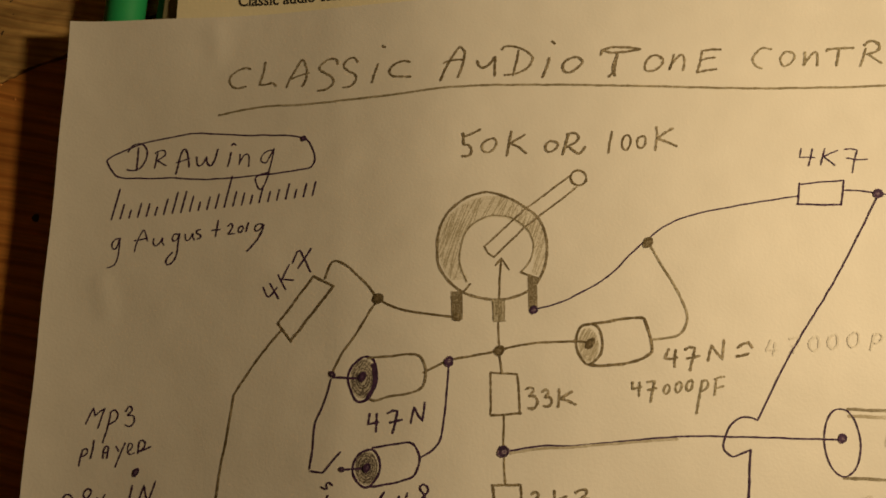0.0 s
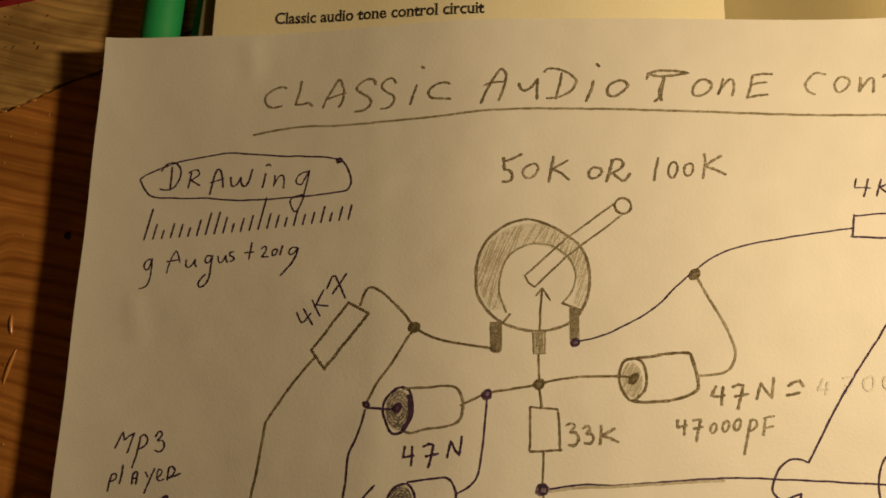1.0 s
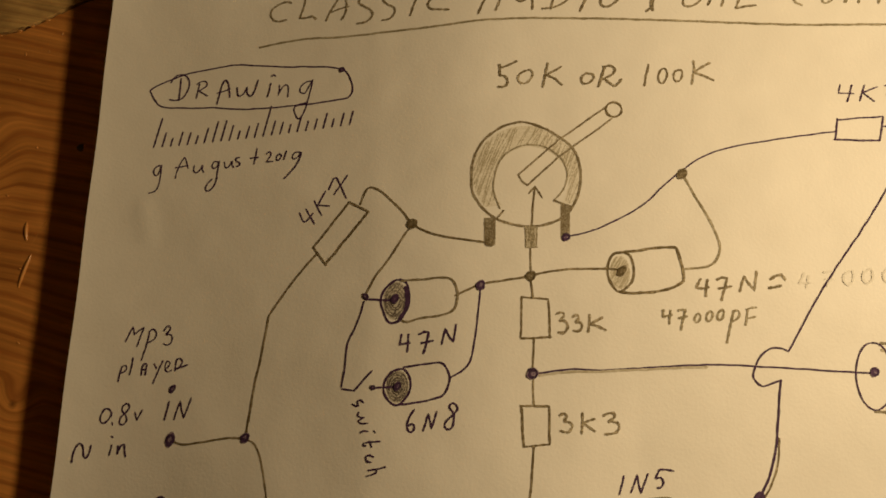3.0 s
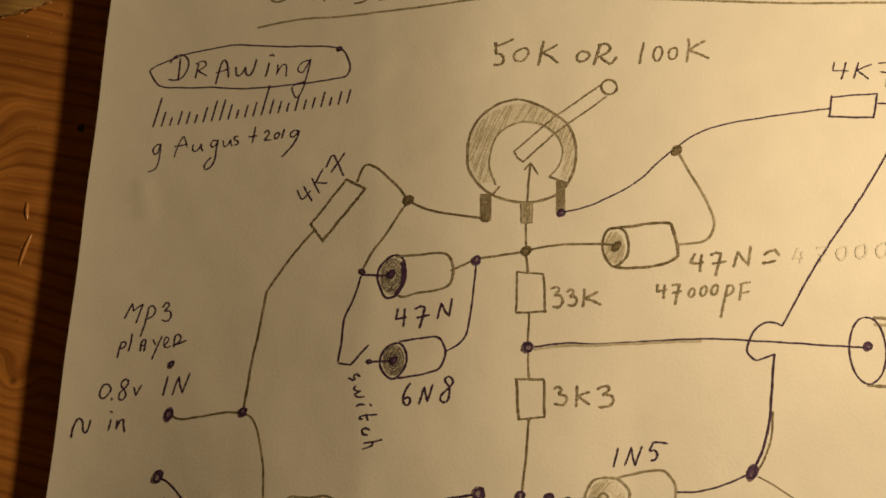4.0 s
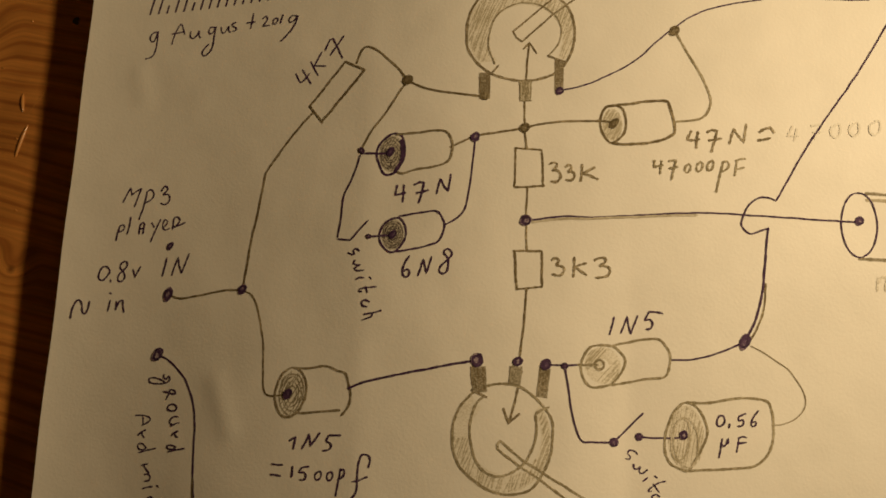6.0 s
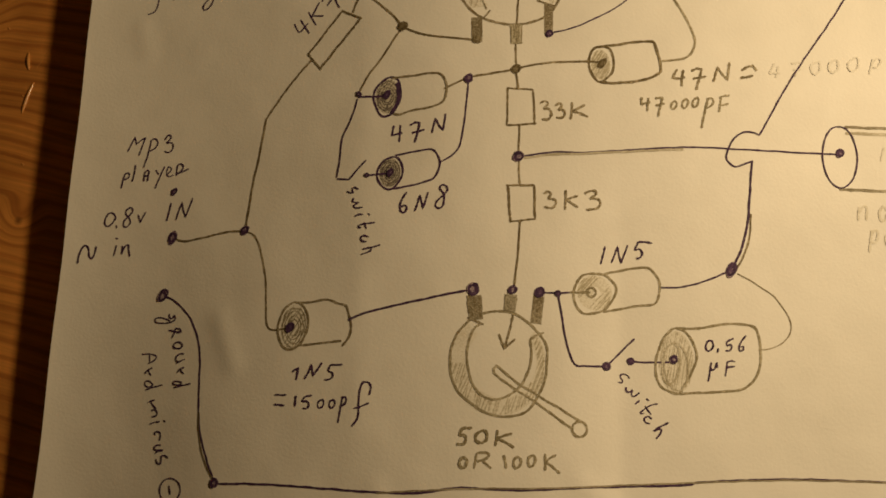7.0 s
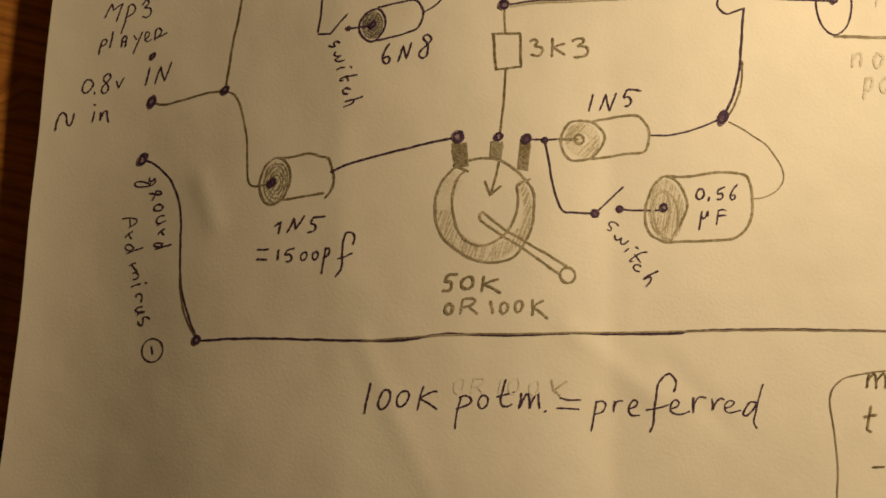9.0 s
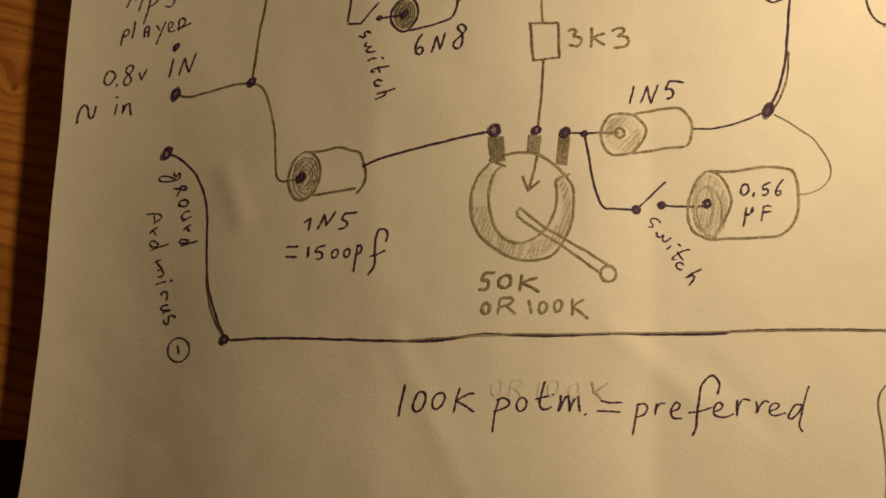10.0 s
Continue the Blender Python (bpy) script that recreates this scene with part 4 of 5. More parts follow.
letters("7", PENCIL_SOFT, 0.64, (145.8, 86.8), (149.2, 86.8), 1.38, 0, "0s 8w fv bh 60;2h cj ml")
letters("N", PENCIL_SOFT, 0.64, (150.7, 84.8), (154.4, 84.8), 1.39, 0, "00 3c 6n cd j4 li nw")
letters("=", PENCIL_SOFT, 0.64, (156.7, 83.9), (160.5, 83.9), 0.88, 0, "4j fs rw zk;00 e3 r8")
letters("4", FAINT, 0.55, (163.2, 84.0), (166.0, 83.8), 3.3, 0.14)
for ch, u, w in (("7", 168.0, 2.8), ("0", 172.6, 2.1), ("0", 176.6, 2.1), ("0", 180.8, 2.2), ("p", 185.4, 2.6)):
    letters(ch, FAINT, 0.55, (u, 83.4 - 0.10 * (u - 168)), (u + w, 83.3 - 0.10 * (u - 168)), 3.3, 0.14)
letters("4", PENCIL_LIGHT, 0.57, (134.5, 92.3), (136.5, 92.3), 0.91, 0, "1w 0g jl;fv dg c0")
letters("7", PENCIL_LIGHT, 0.57, (137.6, 93.3), (139.6, 93.3), 1.20, 0, "0u cw 8h 40;0i fm")
letters("0", PENCIL_LIGHT, 0.57, (141.0, 91.8), (142.3, 91.8), 0.60, 0, "~ew 4o 09 50 f7 jn cw")
letters("0", PENCIL_LIGHT, 0.57, (143.5, 91.4), (144.9, 91.4), 0.61, 0, "~gw 4o 08 50 f6 ln ew")
letters("0", PENCIL_LIGHT, 0.57, (145.8, 91.1), (147.2, 91.1), 0.64, 0, "~hu 5n 08 60 g7 ko ew")
letters("p", PENCIL_LIGHT, 0.57, (147.6, 95.4), (150.5, 95.4), 1.88, 0, "8w 4g 00;~7v cw es an 5l")
letters("F", PENCIL_LIGHT, 0.57, (151.7, 91.9), (154.2, 91.9), 1.12, 0, "4s 2e 00;1r av jw;2c hg")
stroke("wire_line", sheet, PEN, 0.38, [(114.3, 74.5), (119.0, 73.2), (122.6, 71.7), (130.5, 67.1), (134.8, 62.9), (139.2, 59.0), (143.5, 55.9), (149.8, 53.3), (162.1, 50.7), (173.1, 49.0)])
stroke("wire_line", sheet, PENCIL_LIGHT, 0.62, [(139.3, 59.7), (141.4, 63.6), (144.8, 69.7), (146.8, 74.6), (146.5, 77.7), (144.4, 79.8), (139.1, 80.7)])
blot("junction_dot", sheet, PENCIL, 139.3, 59.7, 1.23, 1.15, 60)
stroke("resistor_symbol", sheet, PEN, 0.42, [(173.6, 46.2), (183.1, 45.5), (182.0, 51.0), (172.7, 50.8)], closed=True, smooth=False)
stroke("wire_line", sheet, PEN, 0.38, [(182.8, 47.7), (186.2, 47.9), (189.9, 48.7), (191.6, 48.9)])
blot("junction_dot", sheet, PEN_DOT, 189.9, 48.7, 1.15, 1.00, 60)
stroke("wire_line", sheet, PEN, 0.38, [(189.6, 49.6), (188.8, 51.1), (179.6, 67.0), (168.5, 83.3), (160.3, 97.4)])
# crossing wire and right branch
stroke("wire_line", sheet, PEN, 0.42, [(160.2, 97.2), (159.2, 96.7), (156.9, 96.7), (154.9, 98.1), (153.5, 100.4), (152.9, 102.5), (153.4, 103.7), (154.6, 104.6), (156.3, 104.2), (158.4, 103.3)])
stroke("wire_line", sheet, PEN, 0.5, [(158.6, 103.1), (158.0, 108.5), (157.4, 114.9), (156.7, 118.7), (155.4, 123.1), (153.7, 126.6)])
stroke("wire_line", sheet, PENCIL, 0.55, [(157.8, 114.9), (157.5, 119.9), (155.9, 124.4), (154.3, 126.9)])
blot("junction_dot", sheet, PEN_DOT, 153.3, 127.2, 1.38, 1.40, 60)
stroke("wire_line", sheet, PEN, 0.42, [(152.6, 127.6), (148.2, 129.6), (143.2, 131.2), (137.6, 131.7)])
stroke("wire_line", sheet, PENCIL_FINE, 0.36, [(154.5, 128.1), (158.2, 129.9), (162.6, 132.8), (165.7, 137.0), (166.1, 140.0), (164.3, 142.5), (161.7, 143.8), (158.9, 144.1)])
# lower right capacitors and switch
cap = stroke("capacitor_symbol", sheet, PENCIL_LIGHT, 0.62, [(125.5, 129.3), (128.8, 128.4), (131.5, 127.8), (134.6, 127.5), (136.1, 128.2), (137.5, 130.4), (137.4, 133.5), (136.4, 135.2), (133.6, 135.6), (129.8, 136.3), (125.3, 137.2)])
stroke("end_face", cap, PENCIL_LIGHT, 0.64, [(122.1, 129.4), (125.5, 129.3), (127.3, 130.6), (128.3, 132.3), (127.2, 135.0), (125.3, 137.0), (121.9, 137.8), (120.2, 137.0), (119.2, 134.9), (119.3, 132.5), (120.6, 130.2)], closed=True)
hatch_oval("hatching", cap, HATCH, 123.6, 133.3, 3.80, 3.80, 16, 50)
ring("centre_ring", cap, PENCIL_LIGHT, 0.6, 122.9, 133.2, 0.98, 0.98, 0)
stroke("wire_line", sheet, PEN, 0.45, [(112.0, 133.7), (115.9, 133.6), (118.5, 133.4)])
stroke("lead", cap, PENCIL_LIGHT, 0.6, [(118.3, 133.4), (122.7, 133.2)])
blot("junction_dot", sheet, PEN_DOT, 115.9, 133.7, 0.72, 1.00, 60)
letters("1", PEN, 0.45, (125.0, 126.7), (126.0, 126.7), 1.10, 0, "8w 4g 00")
letters("N", PEN, 0.45, (127.3, 126.4), (130.9, 126.4), 1.16, 0, "00 6f bt df g1 mg sw")
letters("5", PEN, 0.45, (132.5, 125.2), (136.2, 125.2), 0.99, 0, "~7w 0h 9i ea 91 10;7w kw yu")
stroke("wire_line", sheet, PEN, 0.42, [(115.9, 134.0), (116.7, 138.8), (117.8, 144.8), (119.4, 148.3), (121.4, 148.6), (125.9, 148.5)])
stroke("switch_symbol", sheet, PEN, 0.42, [(126.0, 148.5), (132.1, 142.6)])
blot("junction_dot", sheet, PEN_DOT, 126.0, 148.5, 0.98, 1.00, 60)
blot("junction_dot", sheet, PEN_DOT, 131.2, 147.3, 0.84, 1.00, 60)
stroke("wire_line", sheet, PEN, 0.42, [(131.2, 147.3), (135.5, 147.5), (140.1, 147.1)])
cap = stroke("capacitor_symbol", sheet, PENCIL_LIGHT, 0.66, [(140.8, 140.1), (144.9, 140.1), (149.3, 139.3), (152.9, 138.8), (157.6, 139.1), (158.9, 140.9), (159.4, 144.8), (158.8, 148.7), (157.0, 151.4), (154.5, 152.7), (148.5, 153.3), (141.3, 153.8)])
stroke("end_face", cap, PENCIL_LIGHT, 0.62, [(140.8, 140.1), (142.9, 140.8), (144.6, 143.1), (145.4, 145.9), (144.4, 148.9), (142.7, 151.9), (141.3, 153.7), (139.1, 153.2), (137.3, 152.0), (136.4, 149.1), (136.8, 146.0), (138.0, 142.8), (139.4, 141.0)], closed=True)
hatch_oval("hatching", cap, SHADE, 140.9, 147.2, 3.92, 6.62, 19, 80)
ring("scribble", cap, HATCH, 0.45, 139.8, 147.6, 1.9, 4.3, 8)
ring("scribble", cap, HATCH, 0.4, 140.9, 148.2, 2.6, 5.0, -5)
blot("junction_dot", sheet, PEN_DOT, 140.4, 146.7, 1.00, 1.00, 60)
letters("0", PEN, 0.45, (147.4, 144.4), (149.0, 144.4), 0.57, 0, "~mw 8v 0f 30 e0 of lw")
letters(",", PEN, 0.45, (149.9, 144.9), (150.1, 144.9), 0.26, 0, "9w 00")
letters("5", PEN, 0.45, (151.7, 144.3), (153.5, 144.3), 0.73, 0, "~3o 3e fg h7 90 01;3o nw")
letters("6", PEN, 0.45, (154.6, 144.2), (156.2, 144.2), 0.99, 0, "~fw 5j 07 30 93 9a 17")
letters("µ", PEN, 0.45, (147.8, 150.7), (149.8, 150.7), 1.16, 0, "~6w 3h 00;~4n 8j do gw gn")
letters("F", PEN, 0.45, (151.5, 149.6), (153.7, 149.6), 0.89, 0, "5v 3f 00;4t ew mu;4i ml")
letters("s", PEN, 0.44, (128.4, 151.7), (130.9, 151.7), 0.52, 0, "~zh rt cw 7k ea b0 03")
letters("w", PEN, 0.44, (130.1, 154.4), (133.0, 154.4), 0.53, 0, "~0w 1h af hn;~hn e6 l0 ze")
letters("i", PEN, 0.44, (132.0, 156.0), (135.0, 156.0), 0.34, 0, "cm 00;sw zk")
letters("t", PEN, 0.44, (133.2, 158.0), (136.8, 158.0), 0.65, 0, "~zw kr 2a 02 74;9p h9 m0")
letters("c", PEN, 0.44, (133.9, 159.9), (135.5, 159.9), 0.41, 0, "~zk iw 0m 74 r0")
letters("h", PEN, 0.44, (135.8, 162.8), (139.1, 162.8), 0.95, 0, "vw fo 0f;~2f fj fb 60")
# lower potentiometer
pot = stroke("potentiometer_symbol", sheet, PENCIL_LIGHT, 0.62, [(103.2, 137.7), (106.8, 138.2), (109.9, 140.2), (112.1, 142.5), (113.4, 144.7), (113.6, 147.5), (113.1, 151.5), (111.7, 155.0), (109.3, 158.1), (105.4, 159.2), (101.4, 158.6), (98.7, 157.2), (96.4, 155.5), (94.7, 153.4), (93.6, 149.6), (93.9, 145.3), (95.3, 142.2), (97.6, 139.6), (100.1, 138.4)], closed=True)
stroke("track_edge", pot, PENCIL_LIGHT, 0.6, [(99.6, 140.5), (98.3, 141.8), (97.3, 144.8), (97.1, 148.4), (98.1, 152.4), (99.8, 154.7), (102.5, 155.8), (105.9, 154.9), (108.3, 152.7), (109.9, 149.2), (110.3, 146.4), (110.1, 143.6)])
stroke("track_end", pot, PENCIL_SOFT, 0.6, [(97.0, 139.2), (98.7, 139.9), (100.4, 140.6)])
stroke("track_end", pot, PENCIL_LIGHT, 0.6, [(110.1, 143.5), (111.3, 142.6), (112.8, 142.0)])
hatch_arc("hatching", pot, HATCH, 103.4, 148.4, 9.96, 10.80, 104.1, 148.2, 7.20, -230, 40)
terminal(pot, [(97.0, 134.5), (99.9, 134.5), (100.2, 139.4), (97.5, 139.8)], TERMINAL, SHADE_DARK)
terminal(pot, [(104.8, 134.2), (107.2, 134.2), (106.9, 137.7), (104.6, 138.1)], TERMINAL, SHADE_DARK)
terminal(pot, [(110.7, 134.3), (113.0, 134.3), (112.3, 140.0), (110.1, 140.4)], TERMINAL, SHADE_DARK)
stroke("arrow", pot, PENCIL_SOFT, 0.6, [(107.1, 134.8), (106.1, 140.3), (104.7, 145.5)])
stroke("arrow_head", pot, PENCIL_SOFT, 0.6, [(103.6, 142.5), (104.7, 145.5), (107.0, 143.5)], smooth=False)
stroke("shaft", pot, PENCIL_LIGHT, 0.6, [(120.7, 160.0), (115.9, 157.2), (107.5, 152.5), (103.2, 149.0), (102.6, 149.7), (102.7, 150.6), (107.2, 153.8), (112.0, 156.7), (118.8, 161.5)], smooth=False)
ring("knob", pot, PENCIL_LIGHT, 0.64, 120.2, 161.4, 1.56, 1.56, 0)
blot("junction_dot", sheet, PEN_DOT, 98.1, 133.2, 1.47, 1.10, 60)
blot("junction_dot", sheet, PEN_DOT, 106.4, 133.2, 1.02, 1.15, 60)
blot("junction_dot", sheet, PEN_DOT, 112.0, 133.6, 1.14, 1.20, 60)
letters("5", PENCIL_LIGHT, 0.64, (95.2, 165.0), (98.3, 164.9), 3.4, 0.08)
letters("0", PENCIL_LIGHT, 0.64, (99.2, 164.6), (101.3, 164.5), 2.5, 0.08)
letters("K", PENCIL_LIGHT, 0.64, (103.1, 165.0), (106.9, 165.0), 0.99, 0, "4w 2h 02;vq in 3g ja z0")
letters("o", PENCIL_LIGHT, 0.6, (95.8, 169.3), (97.5, 169.3), 3.1, 0.08)
letters("R", PENCIL_LIGHT, 0.6, (98.8, 169.6), (102.3, 169.5), 3.0, 0.08)
letters("1", PENCIL_LIGHT, 0.6, (104.8, 169.2), (105.3, 169.2), 0.74, 0, "0w 3g 50")
letters("0", PENCIL_LIGHT, 0.6, (106.8, 169.1), (108.3, 169.1), 0.62, 0, "~bw 2p 09 60 g5 mj hu 8w")
letters("0", PENCIL_LIGHT, 0.6, (109.7, 168.8), (111.2, 168.8), 0.65, 0, "~bw 2q 0b 70 g6 lk hv 8w")
letters("K", PENCIL_LIGHT, 0.6, (113.1, 169.8), (116.2, 169.8), 1.13, 0, "0w 1i 04;iu 8o 1j cb p0")
# upper potentiometer
pot = stroke("potentiometer_symbol", sheet, PENCIL_SOFT, 0.68, [(105.1, 48.3), (109.1, 49.5), (112.6, 51.6), (115.9, 54.5), (117.2, 58.3), (117.4, 62.4), (115.8, 67.6), (113.0, 70.5), (108.3, 72.2), (103.7, 72.0), (99.4, 70.8), (96.6, 68.7), (94.3, 65.6), (93.6, 61.8), (93.9, 57.2), (96.0, 52.8), (99.4, 49.9), (102.5, 48.6)], closed=True)
stroke("track_edge", pot, PENCIL_LIGHT, 0.42, [(100.0, 68.5), (98.9, 65.8), (98.5, 63.2), (99.0, 59.4), (100.6, 56.3), (103.0, 54.5), (106.0, 53.6), (109.1, 53.9), (111.7, 55.3), (113.6, 57.2), (114.5, 59.8), (114.2, 62.5), (113.1, 64.7), (111.7, 66.3)])
stroke("track_end", pot, PENCIL_SOFT, 0.5, [(97.5, 71.6), (99.4, 70.5), (100.9, 68.7)])
stroke("track_end", pot, PENCIL_SOFT, 0.55, [(111.5, 66.3), (113.5, 67.1), (115.7, 67.8)])
hatch_arc("hatching", pot, HATCH, 105.6, 60.5, 12.12, 11.50, 106.6, 62.2, 8.12, -35, 222)
terminal(pot, [(96.7, 70.6), (99.1, 70.4), (99.1, 76.5), (96.9, 76.7)], TERMINAL, SHADE_DARK)
stroke("terminal_outline", pot, PENCIL_LIGHT, 0.45, [(105.7, 72.4), (107.9, 72.4), (107.8, 76.8), (105.9, 76.9)], closed=True, smooth=False)
terminal(pot, [(105.8, 72.6), (107.8, 72.5), (107.7, 76.6), (106.0, 76.8)], PENCIL_LIGHT, SHADE, 4)
terminal(pot, [(113.1, 67.7), (115.1, 67.6), (115.0, 74.3), (113.2, 74.6)], TERMINAL, SHADE_DARK)
stroke("arrow", pot, PENCIL, 0.55, [(106.8, 82.7), (106.8, 73.9), (107.5, 63.3)])
stroke("arrow_head", pot, PENCIL, 0.5, [(106.1, 64.9), (107.5, 63.3), (109.2, 65.9)], smooth=False)
stroke("shaft", pot, PENCIL_SOFT, 0.5, [(123.1, 44.4), (113.0, 52.1), (103.9, 60.6), (104.6, 62.1), (105.9, 63.0), (112.6, 56.4), (124.5, 47.1)], smooth=False)
ring("knob", pot, PENCIL, 0.6, 124.8, 45.0, 1.75, 1.75, 0)
blot("junction_dot", sheet, PENCIL, 98.0, 76.0, 1.08, 0.90, 60)
blot("junction_dot", sheet, PEN_DOT, 114.3, 74.5, 0.96, 1.10, 60)
# input side
letters("M", PEN, 0.47, (12.8, 99.7), (17.1, 99.7), 1.32, 0, "07 6l bw fk mq uw qh l0")
letters("p", PEN, 0.47, (17.4, 102.6), (20.4, 102.6), 1.96, 0, "~6u 4g 00;~5t aw es cm 5i")
letters("3", PEN, 0.47, (22.2, 99.1), (24.5, 99.1), 1.21, 0, "~0n 6w cr 4h;~4h fh h7 a0 13")
letters("p", PEN, 0.47, (12.2, 108.0), (14.0, 108.0), 1.14, 0, "5v 2h 00;~3t bw eq 9k 1h")
letters("l", PEN, 0.47, (14.8, 106.3), (15.3, 106.3), 1.13, 0, "3w 2g 00")
letters("A", PEN, 0.47, (17.6, 106.4), (18.9, 106.4), 0.77, 0, "~20 2k 9w gt ff d0;0e gh")
letters("y", PEN, 0.47, (20.6, 108.0), (22.8, 108.0), 1.49, 0, "0r 5k;ew 8i 10")
letters("e", PEN, 0.47, (23.5, 105.4), (25.3, 105.4), 0.65, 0, "~27 ek eu 4w 0j 25 a0 p6")
letters("r", PEN, 0.47, (26.1, 105.2), (29.2, 105.2), 0.87, 0, "~00 1r 9w go bc 45;~37 hb wi")
blot("junction_dot", sheet, PEN_DOT, 26.0, 109.4, 0.85, 1.30, 60)
letters("l", PEN, 0.52, (24.7, 116.1), (25.5, 116.1), 1.21, 0, "6w 3g 00")
letters("N", PEN, 0.52, (27.1, 115.9), (31.0, 115.9), 1.51, 0, "00 3d 7q ae e4 ji nw")
letters("0", PEN, 0.47, (9.0, 117.4), (11.5, 117.4), 0.87, 0, "~kw 8w 0j 05 90 j8 qm jw")
letters(",", PEN, 0.47, (11.9, 118.1), (12.1, 118.1), 0.21, 0, "0w a0")
letters("8", PEN, 0.47, (13.7, 117.4), (15.7, 117.4), 1.36, 0, "~9w 3s 2l 8f b7 60 02 1a 8i dq aw")
letters("v", PEN, 0.47, (17.2, 116.5), (19.1, 116.5), 0.68, 0, "0n a0 qw")
letters("~", PEN, 0.47, (3.3, 126.4), (7.4, 126.4), 1.21, 0, "~00 1e 5q bw hq jd o9 tj uv")
letters("i", PEN, 0.47, (12.0, 124.5), (12.6, 124.5), 1.26, 0, "3j 2a 00;0w 4u")
letters("n", PEN, 0.47, (14.0, 124.8), (16.1, 124.8), 0.79, 0, "0u 0h 06;~09 8t hw ji o0")
stroke("wire_line", sheet, PENCIL, 0.6, [(26.8, 120.6), (28.8, 121.4), (31.6, 121.4), (39.8, 119.8), (45.2, 119.4)])
blot("junction_dot", sheet, PEN_DOT, 26.7, 120.6, 1.45, 1.25, 75)
blot("junction_dot", sheet, PEN_DOT, 45.2, 119.4, 1.15, 1.15, 60)
stroke("wire_line", sheet, PENCIL, 0.55, [(45.1, 119.7), (47.5, 120.7), (49.5, 124.2), (51.4, 131.0), (52.1, 137.5), (52.6, 141.1), (54.2, 142.2), (58.2, 141.7)])
cap = stroke("capacitor_symbol", sheet, PENCIL_SOFT, 0.62, [(59.0, 136.1), (62.5, 136.1), (66.1, 135.6), (69.0, 136.4), (70.7, 136.9), (71.4, 138.8), (72.1, 141.1), (71.8, 143.6), (70.3, 145.6)])
stroke("body_edge", cap, PENCIL_SOFT, 0.6, [(60.9, 145.5), (65.7, 144.9), (70.1, 144.4)])
stroke("end_face", cap, PENCIL_SOFT, 0.62, [(59.0, 136.1), (61.0, 137.0), (62.3, 139.6), (62.1, 142.5), (60.6, 145.2), (58.8, 146.4), (56.9, 145.8), (55.5, 143.4), (55.3, 141.2), (56.1, 138.4), (57.3, 136.9)], closed=True)
hatch_oval("hatching", cap, SHADE_DARK, 59.0, 141.7, 3.11, 5.13, 22, 60)
blot("junction_dot", sheet, PEN, 58.2, 141.6, 1.08, 1.20, 60)
stroke("wire_line", sheet, PEN, 0.55, [(71.3, 140.0), (76.0, 138.2), (84.7, 136.1), (93.2, 134.2), (98.1, 133.2)])
letters("1", PEN, 0.5, (59.4, 152.6), (60.8, 152.6), 0.77, 0, "0l hw ef b0")
letters("N", PEN, 0.5, (62.3, 152.3), (66.1, 152.3), 1.03, 0, "00 7e cs g7 pk xw")
letters("5", PEN, 0.5, (66.8, 152.4), (70.7, 152.4), 0.96, 0, "~bu 7j ff g7 91 00;au mv zw")
letters("=", PEN, 0.47, (55.5, 158.8), (58.4, 158.8), 6.0, 0.12)
letters("1", PEN, 0.5, (60.5, 158.2), (60.6, 158.2), 0.66, 0, "2w 1g 00")
letters("5", PEN, 0.5, (62.1, 158.4), (64.2, 158.4), 0.72, 0, "~6s 0i ci ka f0 20;4s fv rw")
letters("0", PEN, 0.5, (65.5, 158.4), (66.9, 158.4), 0.52, 0, "~kw 6q 0c 50 h4 ni iw")
letters("0", PEN, 0.5, (68.1, 158.3), (69.4, 158.3), 0.49, 0, "~jw 4q 0b 70 i4 oj hw")
letters("p", PEN, 0.5, (70.2, 161.0), (71.8, 161.0), 1.49, 0, "5w 3j 00;~4t 9v aq 6l 1j")
letters("f", PEN, 0.5, (73.2, 161.2), (77.0, 161.2), 2.45, 0, "~dn et cw 8w 6s 5m 5d 45 00;1d 6e dh")
stroke("wire_line", sheet, PEN, 0.5, [(26.0, 134.5), (28.8, 135.6), (32.9, 139.1), (35.6, 143.7), (36.8, 148.9), (37.4, 157.8), (38.2, 164.0), (40.2, 169.5), (42.7, 174.6)])
stroke("wire_line", sheet, PENCIL, 0.45, [(37.6, 160.3), (38.0, 164.6), (39.7, 170.1), (42.4, 174.3)])
blot("junction_dot", sheet, PEN_DOT, 25.7, 134.3, 1.45, 1.25, 60)
blot("junction_dot", sheet, PEN_DOT, 42.8, 175.0, 1.10, 1.20, 60)
letters("g", PEN, 0.46, (24.2, 140.5), (29.6, 140.5), 0.60, 0, "~ow ok tg wr zf;~zf t4 g0 32 0e 5j gg r6")
letters("R", PEN, 0.46, (28.1, 143.9), (31.3, 143.9), 0.63, 0, "0q gn xi;~zi xt kw il;jl eb a0")
letters("o", PEN, 0.46, (29.7, 146.3), (32.0, 146.3), 0.44, 0, "~lw 6r 0c 71 p0 zf ss ew")
letters("u", PEN, 0.46, (30.7, 149.6), (33.1, 149.6), 0.59, 0, "~tv dw 1n 0a d5;ze j9 30")
letters("n", PEN, 0.46, (31.4, 151.9), (33.1, 151.9), 0.39, 0, "~xw am 05;~go k9 z0")
letters("d", PEN, 0.46, (30.6, 155.0), (35.0, 155.0), 0.41, 0, "~in aw 1u 0h 8d hh;zl jc 20")
letters("A", PEN, 0.46, (21.6, 149.8), (25.5, 149.8), 0.61, 0, "~0v iw xr zj r9 h0;is k5")
letters("n", PEN, 0.46, (22.8, 152.4), (24.7, 152.4), 0.46, 0, "~zw cl 06;~hn la w0")
